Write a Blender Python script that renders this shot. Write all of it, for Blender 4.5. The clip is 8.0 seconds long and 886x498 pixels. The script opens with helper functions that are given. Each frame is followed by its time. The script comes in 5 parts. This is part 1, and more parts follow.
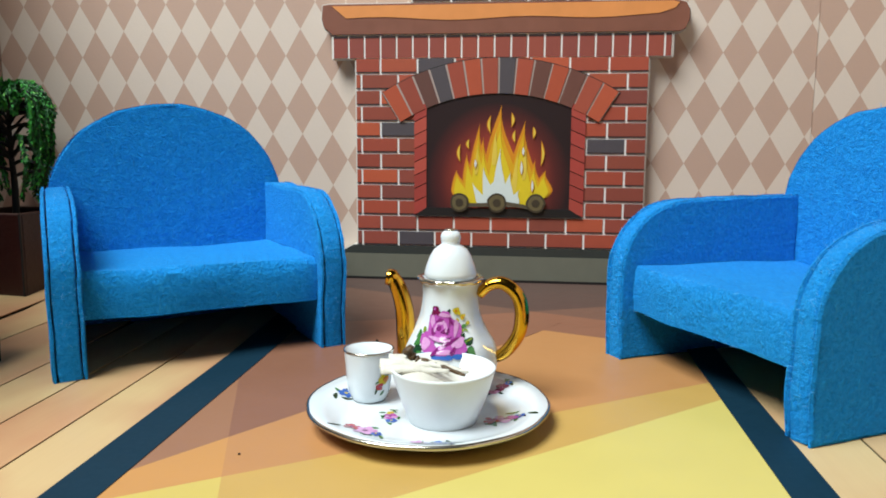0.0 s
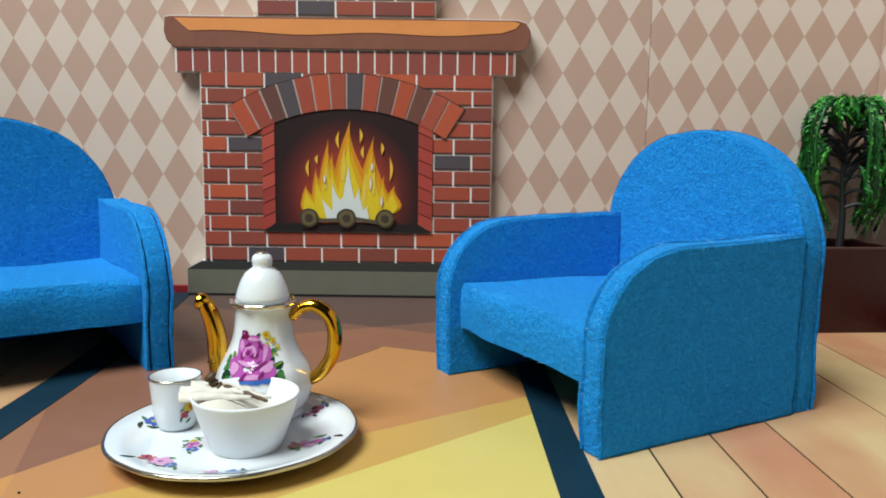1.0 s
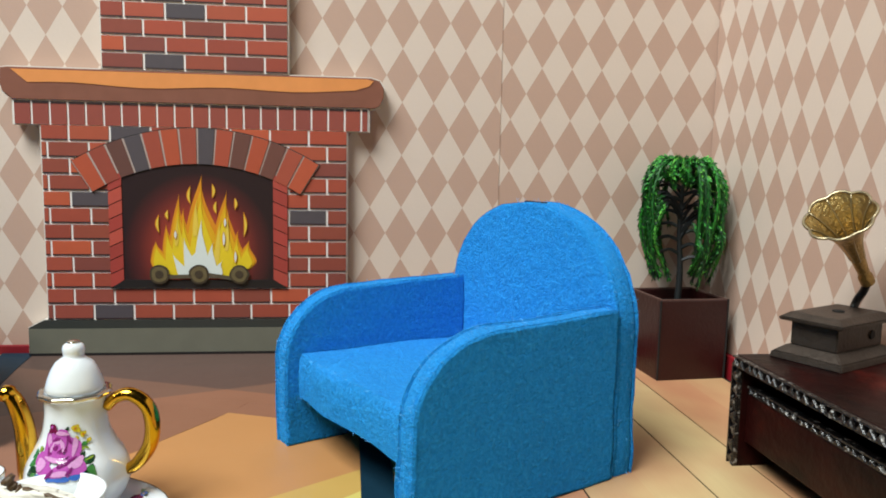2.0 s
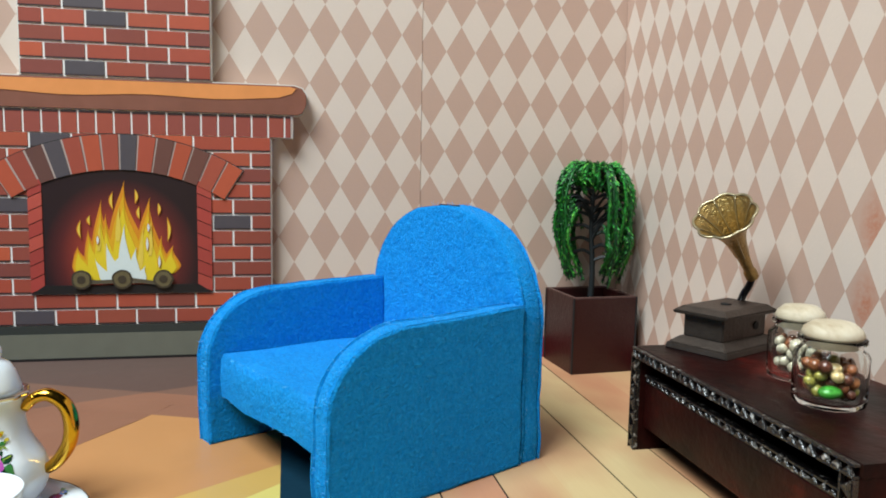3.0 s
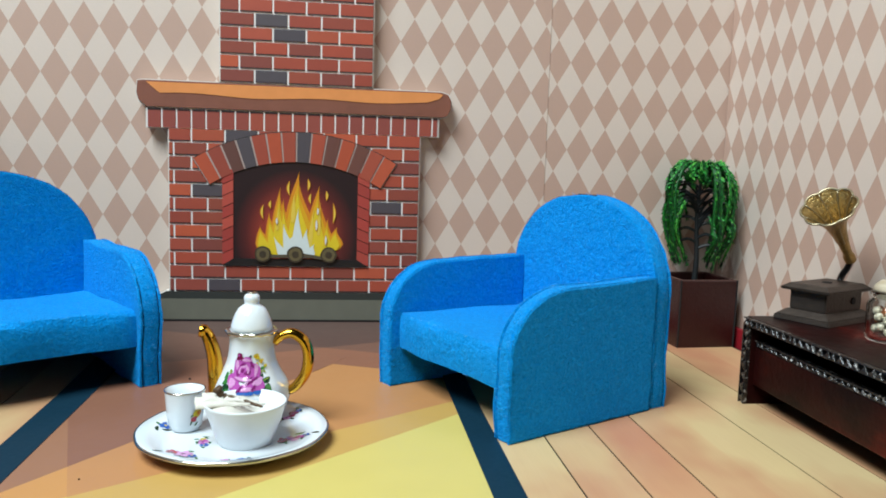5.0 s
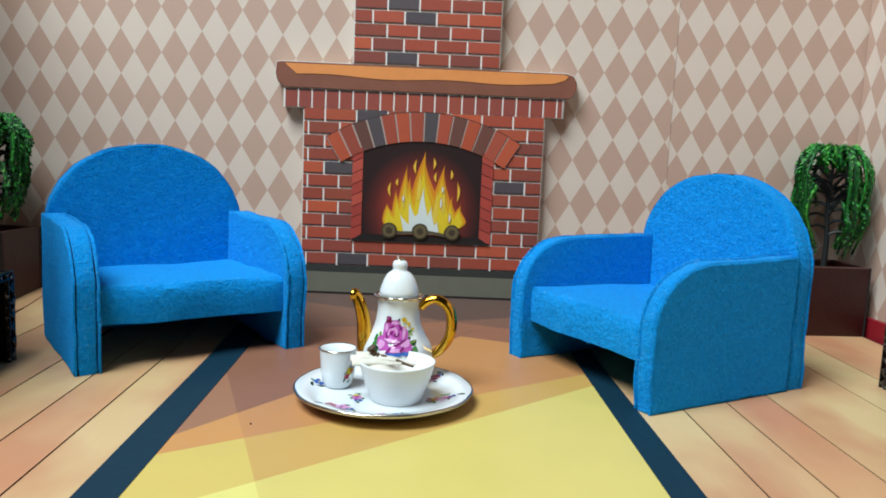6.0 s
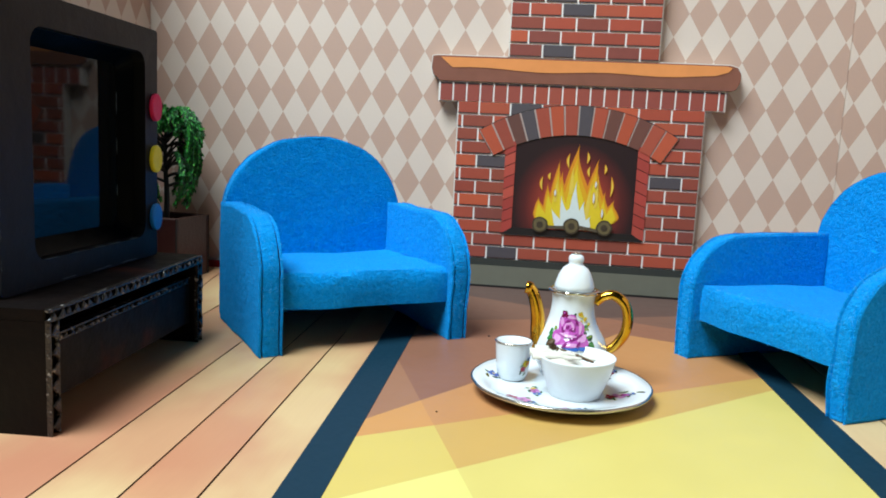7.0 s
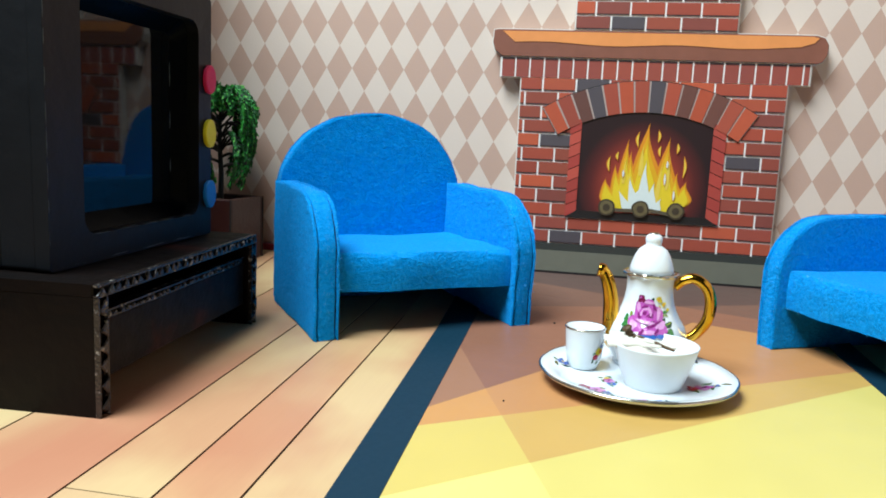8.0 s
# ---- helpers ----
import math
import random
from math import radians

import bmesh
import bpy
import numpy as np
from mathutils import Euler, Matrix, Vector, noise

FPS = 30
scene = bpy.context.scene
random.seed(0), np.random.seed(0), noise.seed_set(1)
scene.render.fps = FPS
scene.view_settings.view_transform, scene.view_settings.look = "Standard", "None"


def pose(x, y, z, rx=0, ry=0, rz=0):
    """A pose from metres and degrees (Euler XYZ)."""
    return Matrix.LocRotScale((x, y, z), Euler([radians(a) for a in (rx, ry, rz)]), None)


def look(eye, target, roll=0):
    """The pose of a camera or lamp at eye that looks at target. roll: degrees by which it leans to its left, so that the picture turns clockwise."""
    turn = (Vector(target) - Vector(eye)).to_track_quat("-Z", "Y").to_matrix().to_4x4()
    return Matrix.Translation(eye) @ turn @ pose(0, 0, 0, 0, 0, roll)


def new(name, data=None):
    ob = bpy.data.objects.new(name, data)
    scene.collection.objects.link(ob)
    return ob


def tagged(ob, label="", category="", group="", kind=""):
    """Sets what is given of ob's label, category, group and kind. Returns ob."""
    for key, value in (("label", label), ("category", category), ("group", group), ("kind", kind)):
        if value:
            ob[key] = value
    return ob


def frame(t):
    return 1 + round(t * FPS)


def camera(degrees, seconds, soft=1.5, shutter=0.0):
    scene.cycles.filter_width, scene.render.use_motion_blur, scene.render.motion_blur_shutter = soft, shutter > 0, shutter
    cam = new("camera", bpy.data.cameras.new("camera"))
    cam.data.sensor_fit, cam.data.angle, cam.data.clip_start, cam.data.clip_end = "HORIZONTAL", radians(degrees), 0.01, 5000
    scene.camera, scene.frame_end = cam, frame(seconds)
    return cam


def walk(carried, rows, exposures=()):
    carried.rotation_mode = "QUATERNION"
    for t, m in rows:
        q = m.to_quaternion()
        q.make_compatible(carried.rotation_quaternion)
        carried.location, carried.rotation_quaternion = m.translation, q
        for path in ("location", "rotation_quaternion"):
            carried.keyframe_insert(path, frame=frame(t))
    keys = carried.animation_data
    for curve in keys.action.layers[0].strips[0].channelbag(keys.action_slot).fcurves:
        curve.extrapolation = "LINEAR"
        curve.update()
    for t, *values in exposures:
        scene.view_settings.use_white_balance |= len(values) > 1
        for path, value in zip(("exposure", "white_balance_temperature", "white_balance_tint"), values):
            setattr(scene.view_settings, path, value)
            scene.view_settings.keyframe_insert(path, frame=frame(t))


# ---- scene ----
cam = camera(60.74, 8.0, 1.8)
PATH = [
    (0, (0.02247, 0.00978, 0.06605), (-0.01386, 0.30451, 0.02344), 0.29),
    (0.5, (0.02973, 0.01023, 0.06713), (0.01097, 0.30659, 0.02445), 0.45),
    (1, (0.04619, 0.01046, 0.07088), (0.04669, 0.30770, 0.03034), 0.75),
    (1.5, (0.05793, 0.01186, 0.08363), (0.07611, 0.30882, 0.04509), 1.04),
    (2, (0.06770, 0.00900, 0.08958), (0.10431, 0.30462, 0.05396), 1.12),
    (3.5, (0.07341, -0.01474, 0.08962), (0.13687, 0.27670, 0.05741), 1.04),
    (4, (0.06277, -0.02978, 0.08745), (0.12185, 0.26266, 0.05599), 1.12),
    (4.5, (0.04702, -0.04104, 0.08850), (0.09612, 0.25310, 0.05585), 1.42),
    (6, (0.01047, -0.05528, 0.07967), (0.01637, 0.24234, 0.04236), 2.46),
    (6.5, (0.00226, -0.04912, 0.07580), (-0.01198, 0.24789, 0.03603), 2.69),
    (7, (-0.01523, -0.05606, 0.07765), (-0.04838, 0.23928, 0.03672), 2.80),
    (7.5, (-0.01896, -0.05622, 0.07537), (-0.06523, 0.23711, 0.03278), 2.81),
    (8, (-0.02159, -0.04182, 0.07098), (-0.07420, 0.25010, 0.02613), 2.63),
]
walk(cam, [(t, look(eye, target, roll)) for t, eye, target, roll in PATH], [(0, -0.1, 6650, 10.5), (0.5, -0.27, 6700, 11), (1, -0.27, 6700, 11), (1.5, -0.26, 6850, 12), (2, -0.1, 6900, 12), (3.5, -0.06, 6200, 8.5), (4.5, -0.1, 6200, 8.5), (6, -0.2, 6300, 9), (7, 0.0, 6200, 8), (8, 0.14, 6150, 8)])

# ---- light ----
world = bpy.data.worlds.new("world")
scene.world = world
world.use_nodes = True
world.node_tree.nodes["Background"].inputs["Color"].default_value = (0.80, 0.94, 1.0, 1)
world.node_tree.nodes["Background"].inputs["Strength"].default_value = 0.014
lamp_data = bpy.data.lights.new("window_light", "AREA")
lamp_data.shape, lamp_data.size, lamp_data.size_y, lamp_data.energy = "RECTANGLE", 0.55, 0.55, 27.8
lamp_data.color = (0.87, 0.98, 1.0)
lamp = new("window_light", lamp_data)
lamp.matrix_world = look((-0.39, -0.19, 1.00), (0.02, 0.20, 0.02))
scene.view_settings.exposure = 0.0


# ---- materials ----
def srgb(r, g, b):
    f = lambda c: (c / 255 / 12.92) if c <= 10 else ((c / 255 + 0.055) / 1.055) ** 2.4
    return (0.74 * f(r), 0.74 * f(g), 0.74 * f(b), 1.0)


class Net:
    """A small wrapper to write node materials briefly."""

    def __init__(self, name):
        self.mat = bpy.data.materials.new(name)
        self.mat.use_nodes = True
        self.tree = self.mat.node_tree
        self.bsdf = self.tree.nodes["Principled BSDF"]
        self.coord = self.tree.nodes.new("ShaderNodeTexCoord").outputs["Object"]

    def put(self, socket, value):
        if hasattr(value, "is_linked"):
            self.tree.links.new(value, socket)
        else:
            socket.default_value = value

    def math(self, op, a, b=0.0, c=0.0):
        n = self.tree.nodes.new("ShaderNodeMath")
        n.operation = op
        for s, v in zip(n.inputs, (a, b, c)):
            self.put(s, v)
        return n.outputs[0]

    def noise(self, scale, detail=3.0, rough=0.6, stretch=(1, 1, 1), four=False):
        m = self.tree.nodes.new("ShaderNodeMapping")
        m.inputs["Scale"].default_value = stretch
        self.tree.links.new(self.coord, m.inputs["Vector"])
        n = self.tree.nodes.new("ShaderNodeTexNoise")
        n.inputs["Scale"].default_value, n.inputs["Detail"].default_value, n.inputs["Roughness"].default_value = scale, detail, rough
        self.tree.links.new(m.outputs[0], n.inputs["Vector"])
        return n.outputs["Fac"]

    def ramp(self, fac, stops):
        n = self.tree.nodes.new("ShaderNodeValToRGB")
        while len(n.color_ramp.elements) < len(stops):
            n.color_ramp.elements.new(0.5)
        for e, (p, c) in zip(n.color_ramp.elements, stops):
            e.position, e.color = p, c
        self.put(n.inputs[0], fac)
        return n.outputs[0]

    def mix(self, fac, a, b, mode="MIX"):
        n = self.tree.nodes.new("ShaderNodeMix")
        n.data_type, n.blend_type = "RGBA", mode
        self.put(n.inputs[0], fac)
        self.put(n.inputs[6], a)
        self.put(n.inputs[7], b)
        return n.outputs[2]

    def axis(self, which, source=None):
        n = self.tree.nodes.new("ShaderNodeSeparateXYZ")
        self.tree.links.new(source or self.coord, n.inputs[0])
        return n.outputs[which]

    def bump(self, height, distance, strength=1.0):
        n = self.tree.nodes.new("ShaderNodeBump")
        n.inputs["Distance"].default_value, n.inputs["Strength"].default_value = distance, strength
        self.put(n.inputs["Height"], height)
        self.tree.links.new(n.outputs[0], self.bsdf.inputs["Normal"])

    def random(self):
        return self.tree.nodes.new("ShaderNodeObjectInfo").outputs["Random"]

    def done(self, colour=None, rough=None, **more):
        if colour is not None:
            self.put(self.bsdf.inputs["Base Color"], colour)
        if rough is not None:
            self.put(self.bsdf.inputs["Roughness"], rough)
        for k, v in more.items():
            self.put(self.bsdf.inputs[k.replace("_", " ")], v)
        return self.mat


def grained(name, colour, rough=0.6, vary=0.12, scale=400, fine=2500, depth=0.0, random_vary=0.0, **more):
    """Paint, print or card: one hue with blotches and grain."""
    n = Net(name)
    dark = tuple(c * (1 - vary) for c in colour[:3]) + (1,)
    light = tuple(min(1, c * (1 + vary)) for c in colour[:3]) + (1,)
    c = n.mix(n.noise(scale, 4), dark, light)
    if random_vary:
        c = n.mix(n.random(), c, n.mix(1.0, c, (1 - random_vary,) * 3 + (1,), "MULTIPLY"))
    if depth:
        n.bump(n.noise(fine, 3), depth)
    return n.done(c, n.math("MULTIPLY_ADD", n.noise(scale * 2, 2), 0.15, rough - 0.07), **more)


def felt(name, colour):
    """Pressed felt: soft blotches, matted grain and paler strands that lie every way."""
    n = Net(name)

    def clamp(v):
        return n.math("MINIMUM", n.math("MAXIMUM", v, 0.0), 1.0)

    grain = clamp(n.math("MULTIPLY_ADD", n.math("ADD", n.noise(1300, 5, 0.75, (1, 0.6, 1.1)), n.noise(1000, 5, 0.75, (0.6, 1.1, 0.8))), 2.4, -1.9))
    strands = 0.0
    for stretch in ((0.22, 1.0, 1.0), (1.0, 0.25, 0.7), (0.8, 1.0, 0.2)):
        strands = n.math("MAXIMUM", strands, clamp(n.math("MULTIPLY_ADD", n.noise(1500, 2, 0.5, stretch), 6.0, -3.75)))
    blot = n.noise(150, 4)
    low = (colour[0] * 0.5, colour[1] * 0.70, colour[2] * 0.78, 1)
    high = (colour[0] * 1.6 + 0.012, colour[1] * 1.2, min(0.98, colour[2] * 1.08), 1)
    c = n.mix(grain, low, high)
    c = n.mix(n.math("MULTIPLY", blot, 0.35), c, low)
    c = n.mix(n.math("MULTIPLY", strands, 0.42), c, (0.05, 0.50, 0.98, 1))
    relief = n.math("ADD", n.math("MULTIPLY", n.noise(160, 4), 4.5), n.math("ADD", grain, strands))
    n.bump(relief, 0.00042, 1.0)
    return n.done(c, 0.95, Specular_IOR_Level=0.03, Sheen_Weight=0.10, Sheen_Roughness=0.45, Sheen_Tint=(0.35, 0.68, 1.0, 1))


def wallpaper(name, du, dv, axis, wide, high, light, dark, marks=()):
    """Harlequin paper: tall lozenges, dark ones tip to tip; marks: rusty speckled stains at (u, z)."""
    n = Net(name)
    u = n.math("DIVIDE", n.math("SUBTRACT", n.axis(axis), du), wide)
    v = n.math("DIVIDE", n.math("SUBTRACT", n.axis(2), dv), high)
    a = n.math("FLOOR", n.math("ADD", u, v))
    b = n.math("FLOOR", n.math("SUBTRACT", u, v))
    odd = n.math("FLOORED_MODULO", n.math("ADD", a, b), 2.0)
    fac = n.math("LESS_THAN", odd, 0.5)
    stain = n.noise(18, 4)
    c = n.mix(fac, light, dark)
    c = n.mix(n.math("MULTIPLY", stain, 0.22), c, n.mix(1.0, c, (0.86, 0.79, 0.74, 1), "MULTIPLY"))
    c = n.mix(n.math("MULTIPLY", n.noise(900, 3), 0.14), c, n.mix(1.0, c, (0.8, 0.78, 0.76, 1), "MULTIPLY"))
    for mu, mz in marks:
        du2 = n.math("DIVIDE", n.math("SUBTRACT", n.axis(axis), mu), 0.0065)
        dz2 = n.math("DIVIDE", n.math("SUBTRACT", n.axis(2), mz), 0.0125)
        far = n.math("SQRT", n.math("ADD", n.math("MULTIPLY", du2, du2), n.math("MULTIPLY", dz2, dz2)))
        near = n.math("MAXIMUM", n.math("SUBTRACT", 1.0, far), 0.0)
        speck = n.math("MULTIPLY", n.math("MULTIPLY", near, fac), n.math("MULTIPLY_ADD", n.noise(420, 4, 0.7), 2.4, -0.6))
        c = n.mix(n.math("MINIMUM", n.math("MAXIMUM", speck, 0.0), 0.75), c, srgb(196, 112, 74))
    n.bump(n.noise(700, 3), 0.00004)
    return n.done(c, 0.55)


PAPER_LIGHT, PAPER_DARK = srgb(236, 217, 203), srgb(208, 173, 155)
M = {}
M["felt"] = felt("blue_felt", (0.005, 0.335, 0.91, 1))
M["fibre"] = grained("felt_fibre", (0.12, 0.46, 0.92, 1), 0.9)
M["felt_core"] = grained("dark_card_core", srgb(20, 30, 45), 0.9)
M["white_board"] = grained("foam_board", srgb(232, 225, 215), 0.7, 0.05)
M["mortar"] = grained("mortar_print", (0.80, 0.76, 0.73, 1), 0.55, 0.06)
M["porcelain"] = grained("porcelain", (0.68, 0.72, 0.75, 1), 0.12, 0.02, depth=0.0, Coat_Weight=0.4, Coat_Roughness=0.05)
M["bowl_white"] = grained("matte_white_plastic", (0.69, 0.72, 0.74, 1), 0.35, 0.03)
M["gold"] = grained("gold_glaze", (0.62, 0.33, 0.035, 1), 0.14, 0.2, 600, Metallic=1.0)
M["silver"] = grained("worn_gilt_rim", (0.58, 0.54, 0.46, 1), 0.2, 0.3, 900, Metallic=0.95)
for key, rgb in dict(rose=(196, 92, 182), rose_light=(230, 164, 218), rose_dark=(140, 44, 120), leaf=(66, 132, 66), leaf_dark=(35, 70, 45), yellow=(225, 200, 50), petal_blue=(64, 112, 196), leaf_pale=(140, 165, 60), red=(190, 40, 60), maroon=(125, 30, 75), orange=(220, 130, 40)).items():
    M[key] = grained("glaze_" + key, srgb(*rgb), 0.1, 0.25, 1500, Coat_Weight=0.4, Coat_Roughness=0.05)


# ---- mesh helpers ----
def part(name, bm, material, parent=None, label="", smooth=False):
    me = bpy.data.meshes.new(name)
    bmesh.ops.recalc_face_normals(bm, faces=bm.faces)
    for f in bm.faces:
        f.smooth = bool(smooth)
    if smooth == "angle":
        for e in bm.edges:
            if len(e.link_faces) == 2 and (e.calc_face_angle(0) > 0.8 or max(len(f.verts) for f in e.link_faces) > 8):
                e.smooth = False
    bm.to_mesh(me)
    bm.free()
    me.materials.append(M[material] if isinstance(material, str) else material)
    ob = new(name, me)
    if parent:
        ob.parent = parent
    if label:
        ob["label"] = label
    return ob


def thing(name, label, category, m=None, group="", kind=""):
    ob = new(name)
    ob.empty_display_size = 0.01
    if m:
        ob.matrix_world = m
    return tagged(ob, label, category, group, kind)


def inset(pts, d):
    """Move each corner of a closed outline inwards by about d."""
    n, out = len(pts), []
    area = sum(pts[i][0] * pts[(i + 1) % n][1] - pts[(i + 1) % n][0] * pts[i][1] for i in range(n))
    s = 1 if area > 0 else -1
    for i in range(n):
        p, q, r = Vector(pts[i - 1]), Vector(pts[i]), Vector(pts[(i + 1) % n])
        a, b = (q - p), (r - q)
        a = a.normalized() if a.length > 1e-9 else Vector((1, 0))
        b = b.normalized() if b.length > 1e-9 else a
        na, nb = Vector((-a.y, a.x)) * s, Vector((-b.y, b.x)) * s
        k = na + nb
        k = k.normalized() / max(0.5, k.normalized().dot(na)) if k.length > 1e-6 else na
        q = q + k * d
        out.append((q.x, q.y))
    return out


def slab(pts, t, b=0.0, m=None, bm=None, steps=1):
    """A plate with the outline pts in x and z, from y=0 back to y=t, its rims rounded by b."""
    bm = bm or bmesh.new()
    m = m or Matrix()
    rings = [(b, 0.0)] if b else []
    for k in range(1, steps):
        a = math.pi / 2 * k / steps
        rings.append((b * (1 - math.sin(a)), b * (1 - math.cos(a))))
    rings += [(0.0, b), (0.0, t - b)]
    for k in range(steps - 1, 0, -1):
        a = math.pi / 2 * k / steps
        rings.append((b * (1 - math.sin(a)), t - b * (1 - math.cos(a))))
    rings += [(b, t)] if b else []
    loops = []
    for off, y in rings:
        o = inset(pts, off) if off else pts
        loops.append([bm.verts.new(m @ Vector((p[0], y, p[1]))) for p in o])
    n = len(pts)
    for u, v in zip(loops, loops[1:]):
        for i in range(n):
            bm.faces.new((u[i], u[(i + 1) % n], v[(i + 1) % n], v[i]))
    bm.faces.new(loops[0])
    bm.faces.new(loops[-1][::-1])
    return bm


def rect(x0, x1, z0, z1):
    return [(x0, z0), (x1, z0), (x1, z1), (x0, z1)]


def box(x0, x1, y0, y1, z0, z1, b=0.0, bm=None, m=None, steps=1):
    m = (m or Matrix()) @ Matrix.Translation((0, y0, 0))
    return slab(rect(x0, x1, z0, z1), y1 - y0, b, m, bm, steps)


def lathe(profile, n=48, bm=None, m=None, wave=None, caps=True):
    """Turn a profile of (radius, z) about z. wave(angle, radius) may scale the radius."""
    bm = bm or bmesh.new()
    m = m or Matrix()
    loops = []
    for r, z in profile:
        ring = []
        for k in range(n):
            a = 2 * math.pi * k / n
            q = r * (wave(a, r, z) if wave else 1)
            ring.append(bm.verts.new(m @ Vector((q * math.cos(a), q * math.sin(a), z))))
        loops.append(ring)
    for u, v in zip(loops, loops[1:]):
        for i in range(n):
            bm.faces.new((u[i], u[(i + 1) % n], v[(i + 1) % n], v[i]))
    if caps:
        bm.faces.new(loops[0][::-1])
        bm.faces.new(loops[-1])
    return bm


def tube(path, radii, n=10, bm=None, flat=1.0):
    """A round bar along the points of path."""
    bm = bm or bmesh.new()
    path = [Vector(p) for p in path]
    loops, side = [], None
    for i, p in enumerate(path):
        d = (path[min(i + 1, len(path) - 1)] - path[max(i - 1, 0)]).normalized()
        if side is None:
            side = d.orthogonal().normalized()
        side = (side - d * side.dot(d)).normalized()
        up = d.cross(side)
        r = radii[i] if hasattr(radii, "__len__") else radii
        loops.append([bm.verts.new(p + r * (math.cos(2 * math.pi * k / n) * side + flat * math.sin(2 * math.pi * k / n) * up)) for k in range(n)])
    for u, v in zip(loops, loops[1:]):
        for i in range(n):
            bm.faces.new((u[i], u[(i + 1) % n], v[(i + 1) % n], v[i]))
    bm.faces.new(loops[0][::-1])
    bm.faces.new(loops[-1])
    return bm


def bezier(points, n=16):
    """A smooth line through points (Catmull-Rom)."""
    P = [Vector(p) for p in points]
    P = [2 * P[0] - P[1]] + P + [2 * P[-1] - P[-2]]
    out = []
    for i in range(1, len(P) - 2):
        for k in range(n):
            t = k / n
            a, b, c, d = P[i - 1 : i + 3]
            out.append(0.5 * (2 * b + (c - a) * t + (2 * a - 5 * b + 4 * c - d) * t * t + (3 * b - 3 * c + d - a) * t**3))
    return out + [P[-2]]


def clip(poly, a, b, c):
    """The part of poly where a x + b y >= c."""
    out = []
    for i, p in enumerate(poly):
        q = poly[(i + 1) % len(poly)]
        f, g = a * p[0] + b * p[1] - c, a * q[0] + b * q[1] - c
        if f >= 0:
            out.append(p)
        if f * g < 0:
            t = f / (f - g)
            out.append((p[0] + t * (q[0] - p[0]), p[1] + t * (q[1] - p[1])))
    return out


def smoothstep(t):
    t = max(0.0, min(1.0, t))
    return t * t * (3 - 2 * t)


def lift(x, y):
    """The floor card curls up a little towards the back wall."""
    return 0.0062 * smoothstep((y - 0.262) / 0.075) * (1 - smoothstep((x - 0.10) / 0.05))


def sheet(poly, z, name, material, parent, label="", thick=0.0003, step=0.012):
    """A thin flat piece of the floor, cut in strips along y so that it can follow the curl of the card."""
    bm = bmesh.new()
    y0, y1 = min(p[1] for p in poly), max(p[1] for p in poly)
    cuts = [y0]
    while cuts[-1] < y1 - 1e-6:
        cuts.append(min(y1, cuts[-1] + (step if cuts[-1] > 0.24 else 0.06)))
    for lo, hi in zip(cuts, cuts[1:]):
        piece = clip(clip(poly, 0, 1, lo), 0, -1, -hi)
        if len(piece) < 3:
            continue
        top = [bm.verts.new((x, y, z + lift(x, y))) for x, y in piece]
        low = [bm.verts.new((x, y, z - thick + lift(x, y))) for x, y in piece]
        bm.faces.new(top)
        for i in range(len(piece)):
            j = (i + 1) % len(piece)
            if (top[i].co - top[j].co).length > 1e-7:
                bm.faces.new((top[i], low[i], low[j], top[j]))
    bmesh.ops.remove_doubles(bm, verts=bm.verts, dist=1e-6)
    return part(name, bm, material, parent, label)


# ---- room ----
WALL_Y = 0.335


def setting(name, bm, material, label):
    ob = part(name, bm, material)
    return tagged(ob, label, name.split("_")[0], kind="structure")


M["paper_back_west"] = wallpaper("harlequin_paper_west", -0.1406, 0.1244, 0, 0.01346, 0.0223, PAPER_LIGHT, PAPER_DARK)
M["paper_back"] = wallpaper("harlequin_paper_back", 0.0961, 0.1241, 0, 0.01340, 0.0223, PAPER_LIGHT, PAPER_DARK)
M["paper_back_panel"] = wallpaper("harlequin_paper_panel", 0.1431, 0.1402, 0, 0.01335, 0.0221, PAPER_LIGHT, PAPER_DARK)
M["paper_side"] = wallpaper("harlequin_paper_side", -0.0200, 0.0995, 1, 0.01295, 0.0220, PAPER_LIGHT, PAPER_DARK, ((-0.1590, 0.0745), (-0.1575, 0.0520)))
setting("wall_north_west", box(-0.225, 0.004, WALL_Y + 0.0003, WALL_Y + 0.005, -0.004, 0.24), "paper_back_west", "beige and brown harlequin wallpaper behind the armchair")
setting("wall_north", box(0.0041, 0.132, WALL_Y, WALL_Y + 0.005, -0.004, 0.24), "paper_back", "beige and brown harlequin wallpaper on card behind the fireplace")
setting("wall_north_panel", box(0.132, 0.234, WALL_Y + 0.0003, WALL_Y + 0.0053, -0.004, 0.24), "paper_back_panel", "second sheet of harlequin wallpaper beside the corner")
east = setting("wall_east", box(0.0, 0.005, -0.42, 0.0, -0.004, 0.24), "paper_side", "harlequin wallpaper on the side wall behind the cabinet")
east.matrix_world = pose(0.229, WALL_Y, 0, 0, 0, 1.0)
west = setting("wall_west", box(-0.005, 0.0, -0.265, 0.0, -0.004, 0.24), "paper_side", "harlequin wallpaper on the side wall behind the television")
west.matrix_world = pose(-0.2205, WALL_Y, 0, 0, 0, -3)

